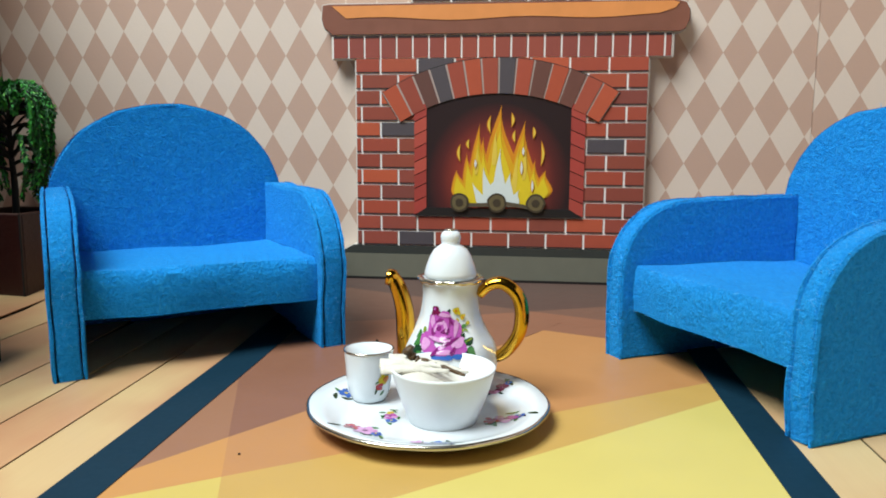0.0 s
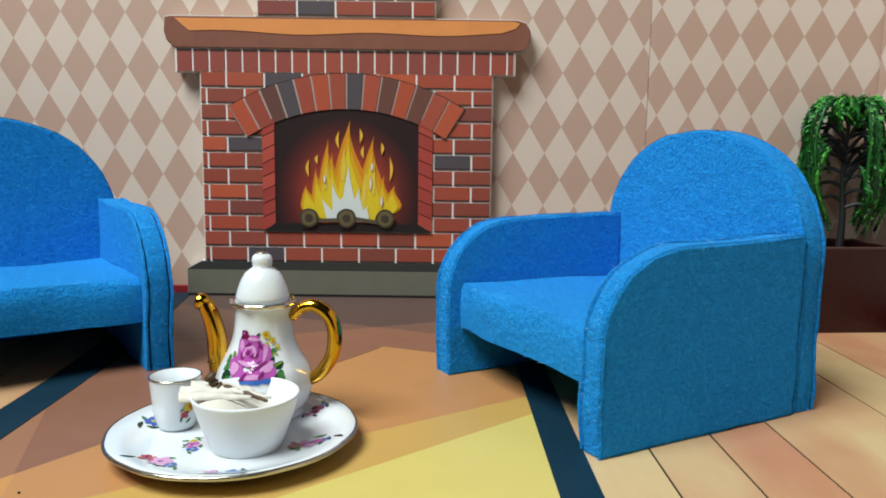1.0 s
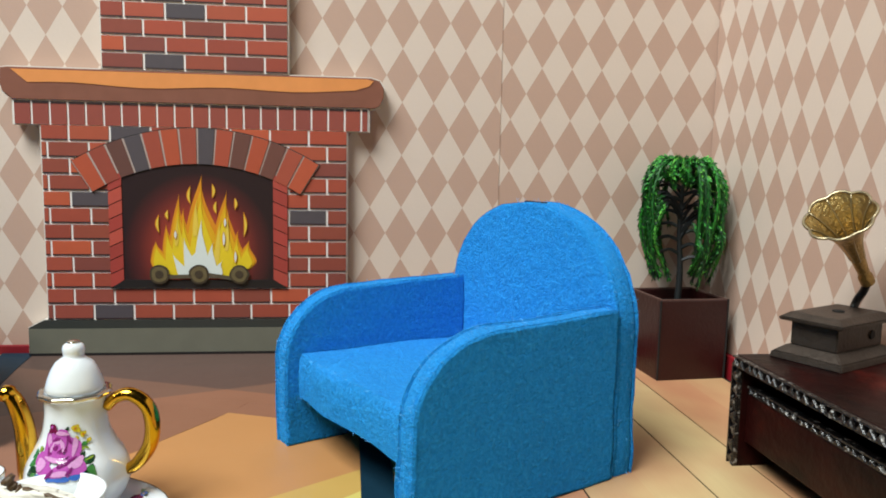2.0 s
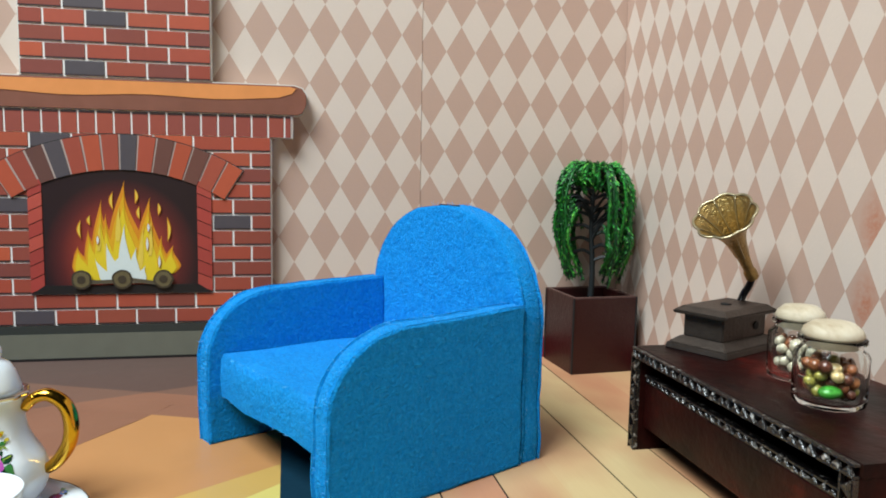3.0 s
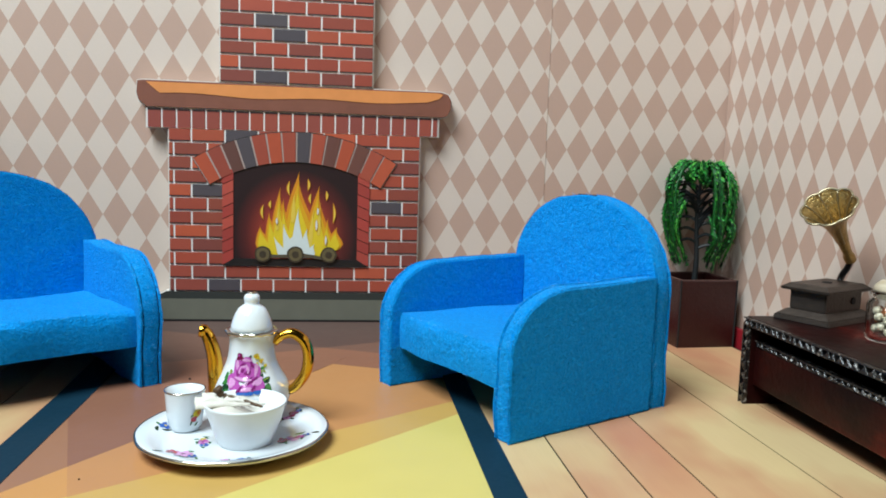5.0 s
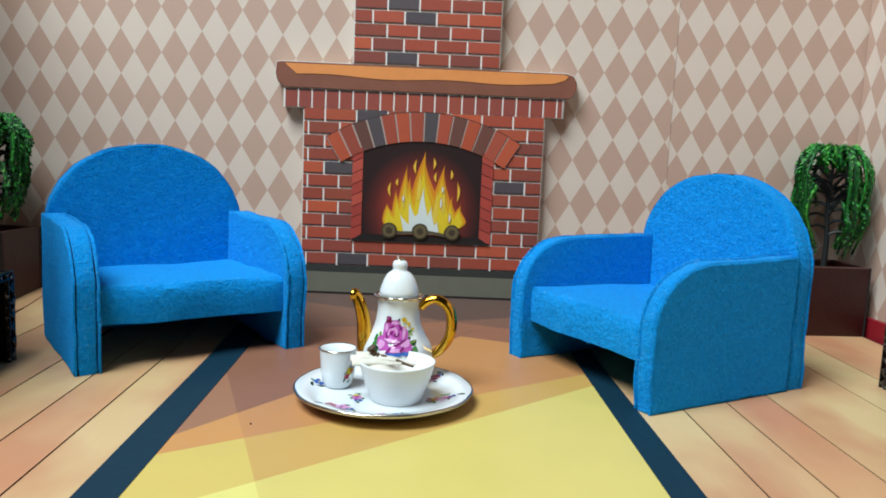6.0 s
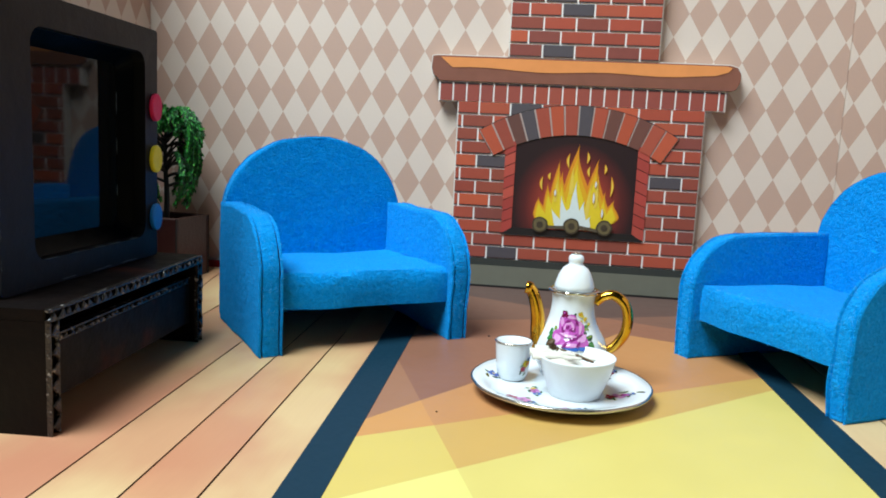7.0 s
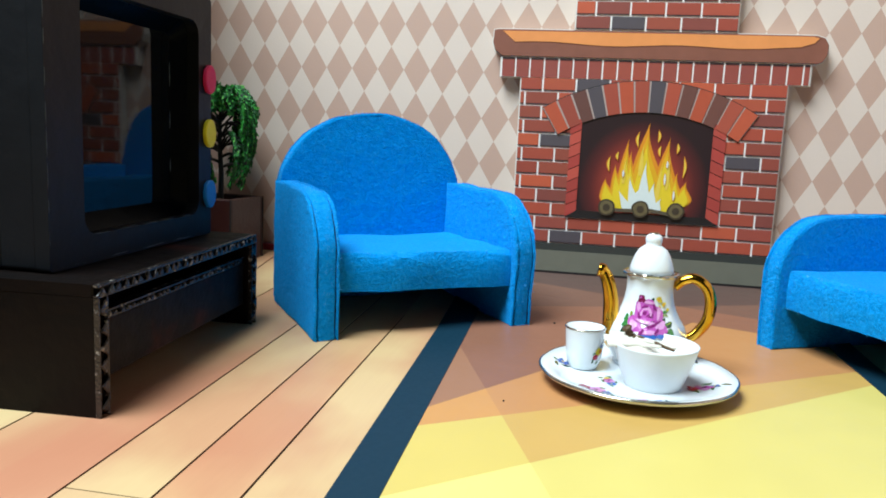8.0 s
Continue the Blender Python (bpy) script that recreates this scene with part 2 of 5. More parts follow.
M["card"] = grained("floor_card", srgb(20, 13, 11), 0.8)
M["red_trim"] = grained("red_card", srgb(150, 12, 30), 0.6)
setting("baseboard", box(-0.22, 0.229, WALL_Y - 0.003, WALL_Y - 0.0004, -0.003, 0.0095), "red_trim", "strip of red card along the foot of the wall")
trim_e = setting("baseboard_side", box(-0.003, -0.0004, -0.24, -0.004, -0.003, 0.009), "red_trim", "strip of red card along the foot of the side wall")
trim_e.matrix_world = pose(0.229, WALL_Y, 0, 0, 0, 1.0)


def plank_material():
    n = Net("printed_plank")
    r = n.random()
    base = n.ramp(r, [(0.0, srgb(232, 162, 120)), (0.3, srgb(242, 192, 140)), (0.62, srgb(248, 212, 156)), (1.0, srgb(224, 150, 116))])
    wide = n.noise(22, 3, 0.5, (1.0, 0.35, 1))
    c = n.mix(n.math("MINIMUM", n.math("MAXIMUM", n.math("MULTIPLY_ADD", wide, 2.4, -0.95), 0.0), 0.55), base, srgb(250, 218, 156))
    c = n.mix(n.math("MINIMUM", n.math("MAXIMUM", n.math("MULTIPLY_ADD", n.noise(24, 3, 0.5, (1, 0.6, 1)), 3.2, -1.35), 0.0), 0.6), c, srgb(214, 138, 104))
    grain = n.noise(900, 4, 0.6, (1.0, 0.05, 1))
    c = n.mix(n.math("MULTIPLY", grain, 0.16), c, srgb(170, 110, 75))
    return n.done(n.mix(1.0, c, (0.84, 0.88, 0.90, 1), "MULTIPLY"), 0.42)


M["plank"] = plank_material()
floor = tagged(part("floor", box(-0.25, 0.27, -0.20, 0.2615, -0.004, -0.0006), "card"), "card floor printed with pale planks and a coloured rug", "floor", kind="structure")

# The rug is one printed sheet with overlapping tinted facets, between two dark bands (centimetres).
M["band"] = grained("navy_band", srgb(12, 48, 66), 0.55, 0.12, 300, Specular_IOR_Level=0.25)
rug = thing("rug", "printed rug with yellow, orange and brown facets and navy borders", "rug")


def line(p, q):
    """Half-plane to the left of p-q seen from above."""
    a, b = -(q[1] - p[1]), q[0] - p[0]
    return a, b, a * p[0] + b * p[1]


L1 = line((-4.8, 10.05), (6.8, 20.2))
L2 = line((-6.1, 12.85), (7.0, 21.8))
L3 = line((-5.5, 14.8), (2.6, 27.0))
L4 = line((2.6, 27.0), (7.4, 25.3))
LX = line((-2.4, 10.4), (-5.6, 19.7))
L5 = line((-6.5, 26.6), (7.4, 30.6))
L6 = line((-6.5, 31.6), (7.4, 27.6))
LINES = [L1, L2, L3, L4, LX, L5, L6]


def side(k, p):
    return LINES[k][0] * p[0] + LINES[k][1] * p[1] > LINES[k][2]


def facet_colour(p):
    left = side(4, p)
    if side(2, p) or side(3, p):
        if side(5, p) and side(6, p):
            return (104, 80, 72)
        if side(5, p) or side(6, p):
            return (132, 96, 80)
        return (176, 124, 92) if left else (158, 108, 84)
    if side(1, p):
        return (224, 160, 92) if left else (212, 150, 94)
    if side(0, p):
        return (232, 204, 108) if left else (222, 178, 98)
    return (246, 234, 134) if left else (236, 216, 122)


cells = [[(-5.4, -19.0), (7.25, -19.0), (7.25, 33.4), (-6.6, 33.4)]]
for a, b, c in LINES:
    cells = [piece for cell in cells for piece in (clip(cell, a, b, c), clip(cell, -a, -b, -c)) if len(piece) > 2]
for cell in cells:
    mid = [sum(v) / len(cell) for v in zip(*cell)]
    rgb = facet_colour(mid)
    key = "facet_%d_%d_%d" % rgb
    if key not in M:
        M[key] = grained(key, srgb(*[0.95 * v for v in rgb]), 0.42, 0.06, 60)
    sheet([(x / 100, y / 100) for x, y in cell], 0.0003, "facet", key, rug)
sheet([(-0.0578, -0.19), (-0.0505, -0.19), (-0.0612, 0.334), (-0.0740, 0.334)], 0.0005, "border", "band", rug, "navy border")
sheet([(0.0712, -0.19), (0.0800, -0.19), (0.0800, 0.334), (0.0708, 0.334)], 0.0005, "border", "band", rug, "navy border")


# ---- fireplace ----
FY = 0.329
C0 = 0.006


def brick_material(name, rgbs):
    n = Net(name)
    c = n.ramp(n.random(), [(i / max(1, len(rgbs) - 1), srgb(*v)) for i, v in enumerate(rgbs)])
    c = n.mix(n.math("MULTIPLY", n.noise(260, 4), 0.35), c, n.mix(1.0, c, (0.6, 0.55, 0.55, 1), "MULTIPLY"))
    return n.done(c, 0.5)


M["brick"] = brick_material("printed_brick", [(168, 78, 61), (196, 88, 63), (148, 76, 63), (216, 101, 65), (178, 84, 67), (140, 76, 67)])
M["brick_dark"] = brick_material("printed_dark_brick", [(88, 80, 86), (98, 88, 92)])
M["brick_brown"] = brick_material("printed_brown_brick", [(112, 72, 64), (128, 78, 66)])
M["brick_orange"] = brick_material("printed_orange_brick", [(208, 96, 64), (196, 88, 58)])
M["frieze"] = brick_material("printed_frieze_brick", [(170, 82, 68), (158, 80, 70), (180, 86, 66)])
M["jamb"] = brick_material("printed_jamb_brick", [(196, 76, 66), (178, 68, 60), (208, 90, 74)])
M["mantel"] = grained("printed_mantel", srgb(144, 90, 72), 0.45, 0.2, 120)
M["mantel_top"] = grained("printed_mantel_light", srgb(246, 158, 90), 0.45, 0.12, 120)
M["brick_line"] = grained("printed_brick_line", srgb(52, 32, 32), 0.5)
M["joint"] = grained("joint_print", srgb(190, 168, 160), 0.55, 0.06)
M["hearth_top"] = grained("printed_hearth_edge", srgb(56, 58, 54), 0.5, 0.15)
M["hearth"] = grained("printed_hearth", srgb(118, 116, 102), 0.5, 0.12, 150)
M["ink"] = grained("black_ink", srgb(28, 22, 22), 0.5)
fireplace = thing("fireplace", "printed brick fireplace cut from white foam board with painted flames", "fireplace")


def flat(name, pts, y, key, parent=fireplace, t=0.0003, b=0.0):
    return part(name, slab(pts, t, b, Matrix.Translation((0, y, 0))), key, parent)


def grow(pts, d):
    return inset(pts, -d)


MANTEL = [(-0.0655, 0.1110), (-0.0640, 0.1096), (0.0775, 0.1096), (0.0795, 0.1105), (0.0812, 0.1140), (0.0812, 0.1180), (0.0795, 0.1208), (0.0760, 0.1218), (-0.0655, 0.1220), (-0.0680, 0.1216), (-0.0685, 0.1160), (-0.0675, 0.1125)]
flat("board", rect(-0.0546, 0.0666, 0.0205, 0.104), FY + 0.0002, "white_board", t=0.0056)
flat("board", grow(MANTEL, 0.0005), FY + 0.0002, "white_board", t=0.0056)
flat("board", rect(-0.0646, 0.0756, 0.0997, 0.112), FY + 0.0002, "white_board", t=0.0056)
flat("board", rect(-0.0306, 0.0426, 0.118, 0.21), FY + 0.0002, "white_board", t=0.0056)
flat("mortar", rect(-0.054, 0.066, 0.0210, 0.1000), FY - 0.0001, "mortar")
flat("mortar", rect(-0.030, 0.042, 0.1222, 0.2095), FY - 0.0001, "mortar")
flat("mortar", rect(-0.064, 0.075, 0.1000, 0.1100), FY - 0.0001, "mortar")
flat("mantel_shelf", MANTEL, FY - 0.0009, "mantel", t=0.0011, b=0.0002)
glow = [(-0.0640, 0.1212)] + [(-0.058 + 0.0085 * k, 0.1162 + 0.0006 * math.sin(k * 0.9) - 0.0006 * math.sin(math.pi * k / 15)) for k in range(16)] + [(0.0752, 0.1185), (0.0770, 0.1206), (0.0745, 0.1213)]
flat("light_grain", glow, FY - 0.0011, "mantel_top", t=0.0004)
HEARTH = [(-0.062, 0.0052), (0.074, 0.0052), (0.074, 0.0175), (0.068, 0.0210), (-0.056, 0.0210), (-0.062, 0.0178)]
flat("hearth_board", grow(HEARTH, 0.0003), FY + 0.0002, "white_board", t=0.0056)
flat("hearth_rim", HEARTH, FY - 0.0004, "hearth_top", t=0.0006)
flat("hearth_front", rect(-0.0617, 0.0737, 0.0062, 0.0174), FY - 0.0007, "hearth", t=0.0005)
# Black strip that paints the shadow line under the hearth.
flat("hearth_foot", rect(-0.0619, 0.0739, 0.0052, 0.0073), FY - 0.0010, "ink", t=0.0002)

RIN, ROUT, CZ, SPAN = 0.0775, 0.0918, 0.0080, radians(32.2)


BRICK, COURSE, JOINT = 0.0157, 0.00660, 0.0009


def lay(x0, x1, z0, rows, even, odd, dark):
    for k in range(rows):
        first = even if k % 2 == 0 else odd
        joints = [first + BRICK * n for n in range(-12, 14)]
        edges = [x0 - JOINT / 2] + [j for j in joints if x0 + 0.001 < j < x1 - 0.001] + [x1 + JOINT / 2]
        for a, b in zip(edges, edges[1:]):
            lo, hi = z0 + k * COURSE + 0.0004, z0 + (k + 1) * COURSE - 0.0004
            key = "brick_dark" if any(r == k and abs((a + b) / 2 - x) < 0.005 for r, x in dark) else "brick"
            shape = rect(a + JOINT / 2, b - JOINT / 2, lo, hi)
            flat("shade_line", rect(a + JOINT / 2, b - JOINT / 2, lo - 0.00005, lo + 0.0005), FY - 0.0005, "brick_line", t=0.00008)
            flat("brick", shape, FY - 0.0004, key, t=0.0004)


lay(-0.054, 0.066, 0.0210, 12, -0.0362, -0.0437, [(0, -0.029), (7, -0.0365), (6, 0.049), (11, -0.020)])
lay(-0.030, 0.042, 0.1224, 13, -0.0141, -0.0213, [(0, -0.006), (3, 0.0022), (4, -0.006), (8, 0.02)])
x = -0.0640
while x < 0.0745:
    flat("brick", rect(x + 0.0004, min(0.075, x + 0.0068) - 0.0004, 0.1001, 0.1090), FY - 0.0004, "frieze", t=0.0004)
    flat("shade_line", rect(x + 0.0004, min(0.075, x + 0.0068) - 0.0004, 0.1082, 0.1091), FY - 0.0005, "brick_line", t=0.00008)
    x += 0.0068
# The arch of upright bricks.


def ring_piece(lo, hi, span, n=24):
    """A piece of the arch between two radii."""
    return [(C0 + hi * math.sin(a), CZ + hi * math.cos(a)) for a in [span * (2 * i / n - 1) for i in range(n + 1)]] + [(C0 + lo * math.sin(a), CZ + lo * math.cos(a)) for a in [span * (1 - 2 * i / n) for i in range(n + 1)]]


flat("arch_line", ring_piece(RIN - 0.0004, ROUT + 0.00035, SPAN + 0.003), FY - 0.0006, "ink")
flat("arch_joint", ring_piece(RIN, ROUT, SPAN), FY - 0.0009, "joint", t=0.00025)
N_ARCH = 14
for i in range(N_ARCH):
    a0, a1 = [SPAN * (2 * (i + d) / N_ARCH - 1) for d in (0.06, 0.94)]
    pts = [(C0 + r * math.sin(a), CZ + r * math.cos(a)) for r, a in ((RIN, a0), (RIN, a1), (ROUT, a1), (ROUT, a0))]
    flat("arch_brick", pts, FY - 0.0012, "brick_dark" if i in (3, 7) else "brick_brown" if i in (2, 9, 11) else "brick_orange" if i in (0, 5, 10, 13) else "brick", t=0.00025)
# Jambs: slanting bricks that lead into the firebox.
for s, xo, xi in ((-1, -0.0292, -0.0240), (1, 0.0418, 0.0360)):
    flat("jamb", [(xo, 0.0345), (xi, 0.0370), (xi, 0.0800), (xo, 0.0755)], FY - 0.0007, "ink")
    for k in range(8):
        lo, hi = 0.0350 + k * 0.0056, 0.0350 + (k + 1) * 0.0056 - 0.0004
        rise = 0.0022
        flat("jamb_brick", [(xo, lo - 0.0003), (xi, lo + rise), (xi, hi + rise), (xo, hi - 0.0003)], FY - 0.0010, "jamb", t=0.00025)


def firebox_material():
    """The printed glow behind the flames."""
    n = Net("printed_firebox")
    dx = n.math("DIVIDE", n.math("SUBTRACT", n.axis(0), C0), 0.030)
    dz = n.math("DIVIDE", n.math("SUBTRACT", n.axis(2), 0.050), 0.032)
    d = n.math("SQRT", n.math("ADD", n.math("MULTIPLY", dx, dx), n.math("MULTIPLY", dz, dz)))
    c = n.ramp(d, [(0.0, srgb(214, 92, 56)), (0.45, srgb(176, 66, 50)), (0.8, srgb(92, 34, 34)), (1.0, srgb(42, 22, 26))])
    return n.done(c, 0.45)


M["firebox"] = firebox_material()
opening = [(-0.0240, 0.0362), (0.0360, 0.0362), (0.0360, 0.0790)] + [(C0 + (RIN - 0.0003) * math.sin(a), CZ + (RIN - 0.0003) * math.cos(a)) for a in [radians(22.9) * (1 - i / 8) for i in range(1, 16)]] + [(-0.0240, 0.0790)]
flat("firebox", opening, FY - 0.0007, "firebox")
flat("sill", [(-0.0292, 0.0342), (0.0418, 0.0342), (0.0362, 0.0378), (-0.0240, 0.0378)], FY - 0.0011, "ink")

M["flame_orange"] = grained("printed_flame_orange", srgb(236, 150, 34), 0.45, 0.08)
M["flame_amber"] = grained("printed_flame_amber", srgb(240, 180, 32), 0.45, 0.08)
M["flame_yellow"] = grained("printed_flame_yellow", srgb(246, 214, 44), 0.45, 0.08)
M["flame_cream"] = grained("printed_flame_cream", srgb(248, 214, 84), 0.45, 0.06)
M["flame_white"] = grained("printed_flame_white", srgb(236, 244, 240), 0.45, 0.05)
M["log"] = grained("printed_log", srgb(70, 58, 42), 0.5, 0.4, 900)
M["log_ring"] = grained("printed_log_ring", srgb(112, 98, 66), 0.5, 0.3, 900)


def tongue(x, z, wide, high, lean, curl=0.1):
    """The outline of one flame: a full belly, then a long tip that bends."""
    left, right = [], []
    for i in range(21):
        t = i / 20
        mid = x + lean * t**1.5 + curl * wide * math.sin(t * 6.0)
        belly = 0.55 + 0.45 * math.sin(min(1.0, t / 0.30) * math.pi / 2)
        w = wide / 2 * belly * (1 - smoothstep((t - 0.22) / 0.78)) ** 0.75 * (1 - 0.35 * t)
        left.append((mid - w, z + high * t))
        right.append((mid + w, z + high * t))
    return left + [(left[-1][0] + 0.00005, left[-1][1] + 0.0002)] + right[::-1][1:]


def wisp(x, z, high, bend, wide):
    """A curved drop that has come loose from the fire."""
    bend *= 0.6
    a = [(x + bend * math.sin(math.pi * t) - wide * math.sin(math.pi * t), z + high * t) for t in [i / 10 for i in range(11)]]
    b = [(x + bend * math.sin(math.pi * t) + wide * math.sin(math.pi * t) * 0.6, z + high * t) for t in [i / 10 for i in range(9, 0, -1)]]
    return a + b


def fire(rows, key, y, shrink=1.0, short=1.0):
    for i, (fx, foot, high, wide, lean) in enumerate(rows):
        flat("flame", tongue(fx, foot, wide * shrink, high * short, lean * short, 0.06 if wide < 0.02 else 0.0), FY - y - 0.00002 * i, key, t=0.00004)


# Place, foot, height, width and lean of each tongue.
FLAMES = [(-0.0098, 0.0425, 0.0114, 0.0090, -0.0012), (0.0242, 0.0425, 0.0118, 0.0090, 0.0022), (-0.0048, 0.0400, 0.0208, 0.0100, -0.0020), (0.0205, 0.0395, 0.0190, 0.0098, 0.0014), (-0.0024, 0.0395, 0.0336, 0.0112, 0.0010), (0.0008, 0.0385, 0.0290, 0.0120, -0.0006), (0.0152, 0.0385, 0.0360, 0.0140, 0.0024), (0.0064, 0.0385, 0.0424, 0.0190, 0.0014), (0.0066, 0.0385, 0.0215, 0.0330, 0.0)]
fire(FLAMES, "flame_orange", 0.00072)
fire(FLAMES, "flame_amber", 0.00092, 0.84, 0.90)
fire(FLAMES, "flame_yellow", 0.00112, 0.62, 0.78)
LICKS = [(0.0008, 0.0430, 0.0150, 0.0030, -0.0020), (0.0128, 0.0440, 0.0190, 0.0034, 0.0022), (-0.0030, 0.0520, 0.0120, 0.0026, 0.0010), (0.0170, 0.0500, 0.0160, 0.0028, 0.0010), (0.0045, 0.0560, 0.0150, 0.0034, 0.0010)]
fire(LICKS, "flame_cream", 0.00132, 0.7)
WHITES = [(-0.0004, 0.0386, 0.0100, 0.0050, -0.0040), (0.0026, 0.0386, 0.0165, 0.0056, -0.0024), (0.0064, 0.0386, 0.0245, 0.0062, 0.0010), (0.0098, 0.0386, 0.0148, 0.0056, 0.0020), (0.0124, 0.0386, 0.0072, 0.0050, 0.0030), (0.0062, 0.0386, 0.0120, 0.0170, 0.0)]
fire(WHITES, "flame_white", 0.00146)
for fx, fz, high in ((0.0160, 0.0520, 0.0058), (0.0166, 0.0600, 0.0036), (-0.0032, 0.0548, 0.0036), (0.0206, 0.0450, 0.0050)):
    flat("flame", wisp(fx, fz - 0.0004, high + 0.0008, 0.0003, 0.0009), FY - 0.00165, "flame_orange", t=0.00004)
    flat("flame", wisp(fx, fz, high, 0.0003, 0.0006), FY - 0.00175, "flame_white", t=0.00004)
for fx, fz, high, bend in ((-0.0096, 0.0570, 0.0078, -0.0012), (-0.0060, 0.0625, 0.0042, -0.0008), (0.0030, 0.0688, 0.0078, -0.0012), (0.0116, 0.0715, 0.0062, 0.0013), (0.0132, 0.0650, 0.0056, -0.0008), (0.0206, 0.0668, 0.0052, 0.0010), (0.0240, 0.0555, 0.0108, 0.0016)):
    flat("flame", wisp(fx, fz, high, bend, 0.0009), FY - 0.00126, "flame_orange", t=0.00004)
    flat("flame", wisp(fx, fz + 0.0006, high * 0.82, bend, 0.0005), FY - 0.00131, "flame_cream", t=0.00004)
M["log_bark"] = grained("printed_log_bark", srgb(96, 84, 66), 0.5, 0.5, 500)
for lx, tilt in ((-0.0035, 1), (0.0150, -1)):
    flat("log", [(lx - 0.0065, 0.0388 - 0.0006 * tilt), (lx + 0.0065, 0.0380 + 0.0006 * tilt), (lx + 0.0065, 0.0396 + 0.0006 * tilt), (lx - 0.0065, 0.0404 - 0.0006 * tilt)], FY - 0.0019, "log_bark", t=0.0001)
for lx, r in ((-0.0098, 0.0040), (0.0060, 0.0041), (0.0222, 0.0040)):
    for q, key, dy in ((1.0, "log", 0.0021), (0.80, "log_ring", 0.0022), (0.42, "log", 0.0023)):
        flat("log", [(lx + q * r * (1 + 0.06 * math.sin(5 * i + lx * 900)) * math.cos(i * math.pi / 9), 0.0402 + q * r * math.sin(i * math.pi / 9)) for i in range(18)], FY - dy, key, t=0.0001)


# ---- armchairs ----
def ellipse_arc(cx, cz, rx, rz, a0, a1, n):
    return [(cx + rx * math.cos(radians(a0 + (a1 - a0) * i / n)), cz + rz * math.sin(radians(a0 + (a1 - a0) * i / n))) for i in range(n + 1)]


def uneven(bm, amount, scale, seed=0.0):
    """Hand-made things are never quite true."""
    for v in bm.verts:
        v.co += amount * (noise.noise_vector(v.co * scale + Vector((seed, seed * 2, 0))))
    return bm


def densify(pts, step):
    """Add corners along the straight runs of a closed outline."""
    out = []
    for p, q in zip(pts, pts[1:] + pts[:1]):
        n = max(1, round(math.hypot(q[0] - p[0], q[1] - p[1]) / step))
        out += [(p[0] + (q[0] - p[0]) * k / n, p[1] + (q[1] - p[1]) * k / n) for k in range(n)]
    return out


SWAP = Matrix(((0, 1, 0, 0), (1, 0, 0, 0), (0, 0, 1, 0), (0, 0, 0, 1)))


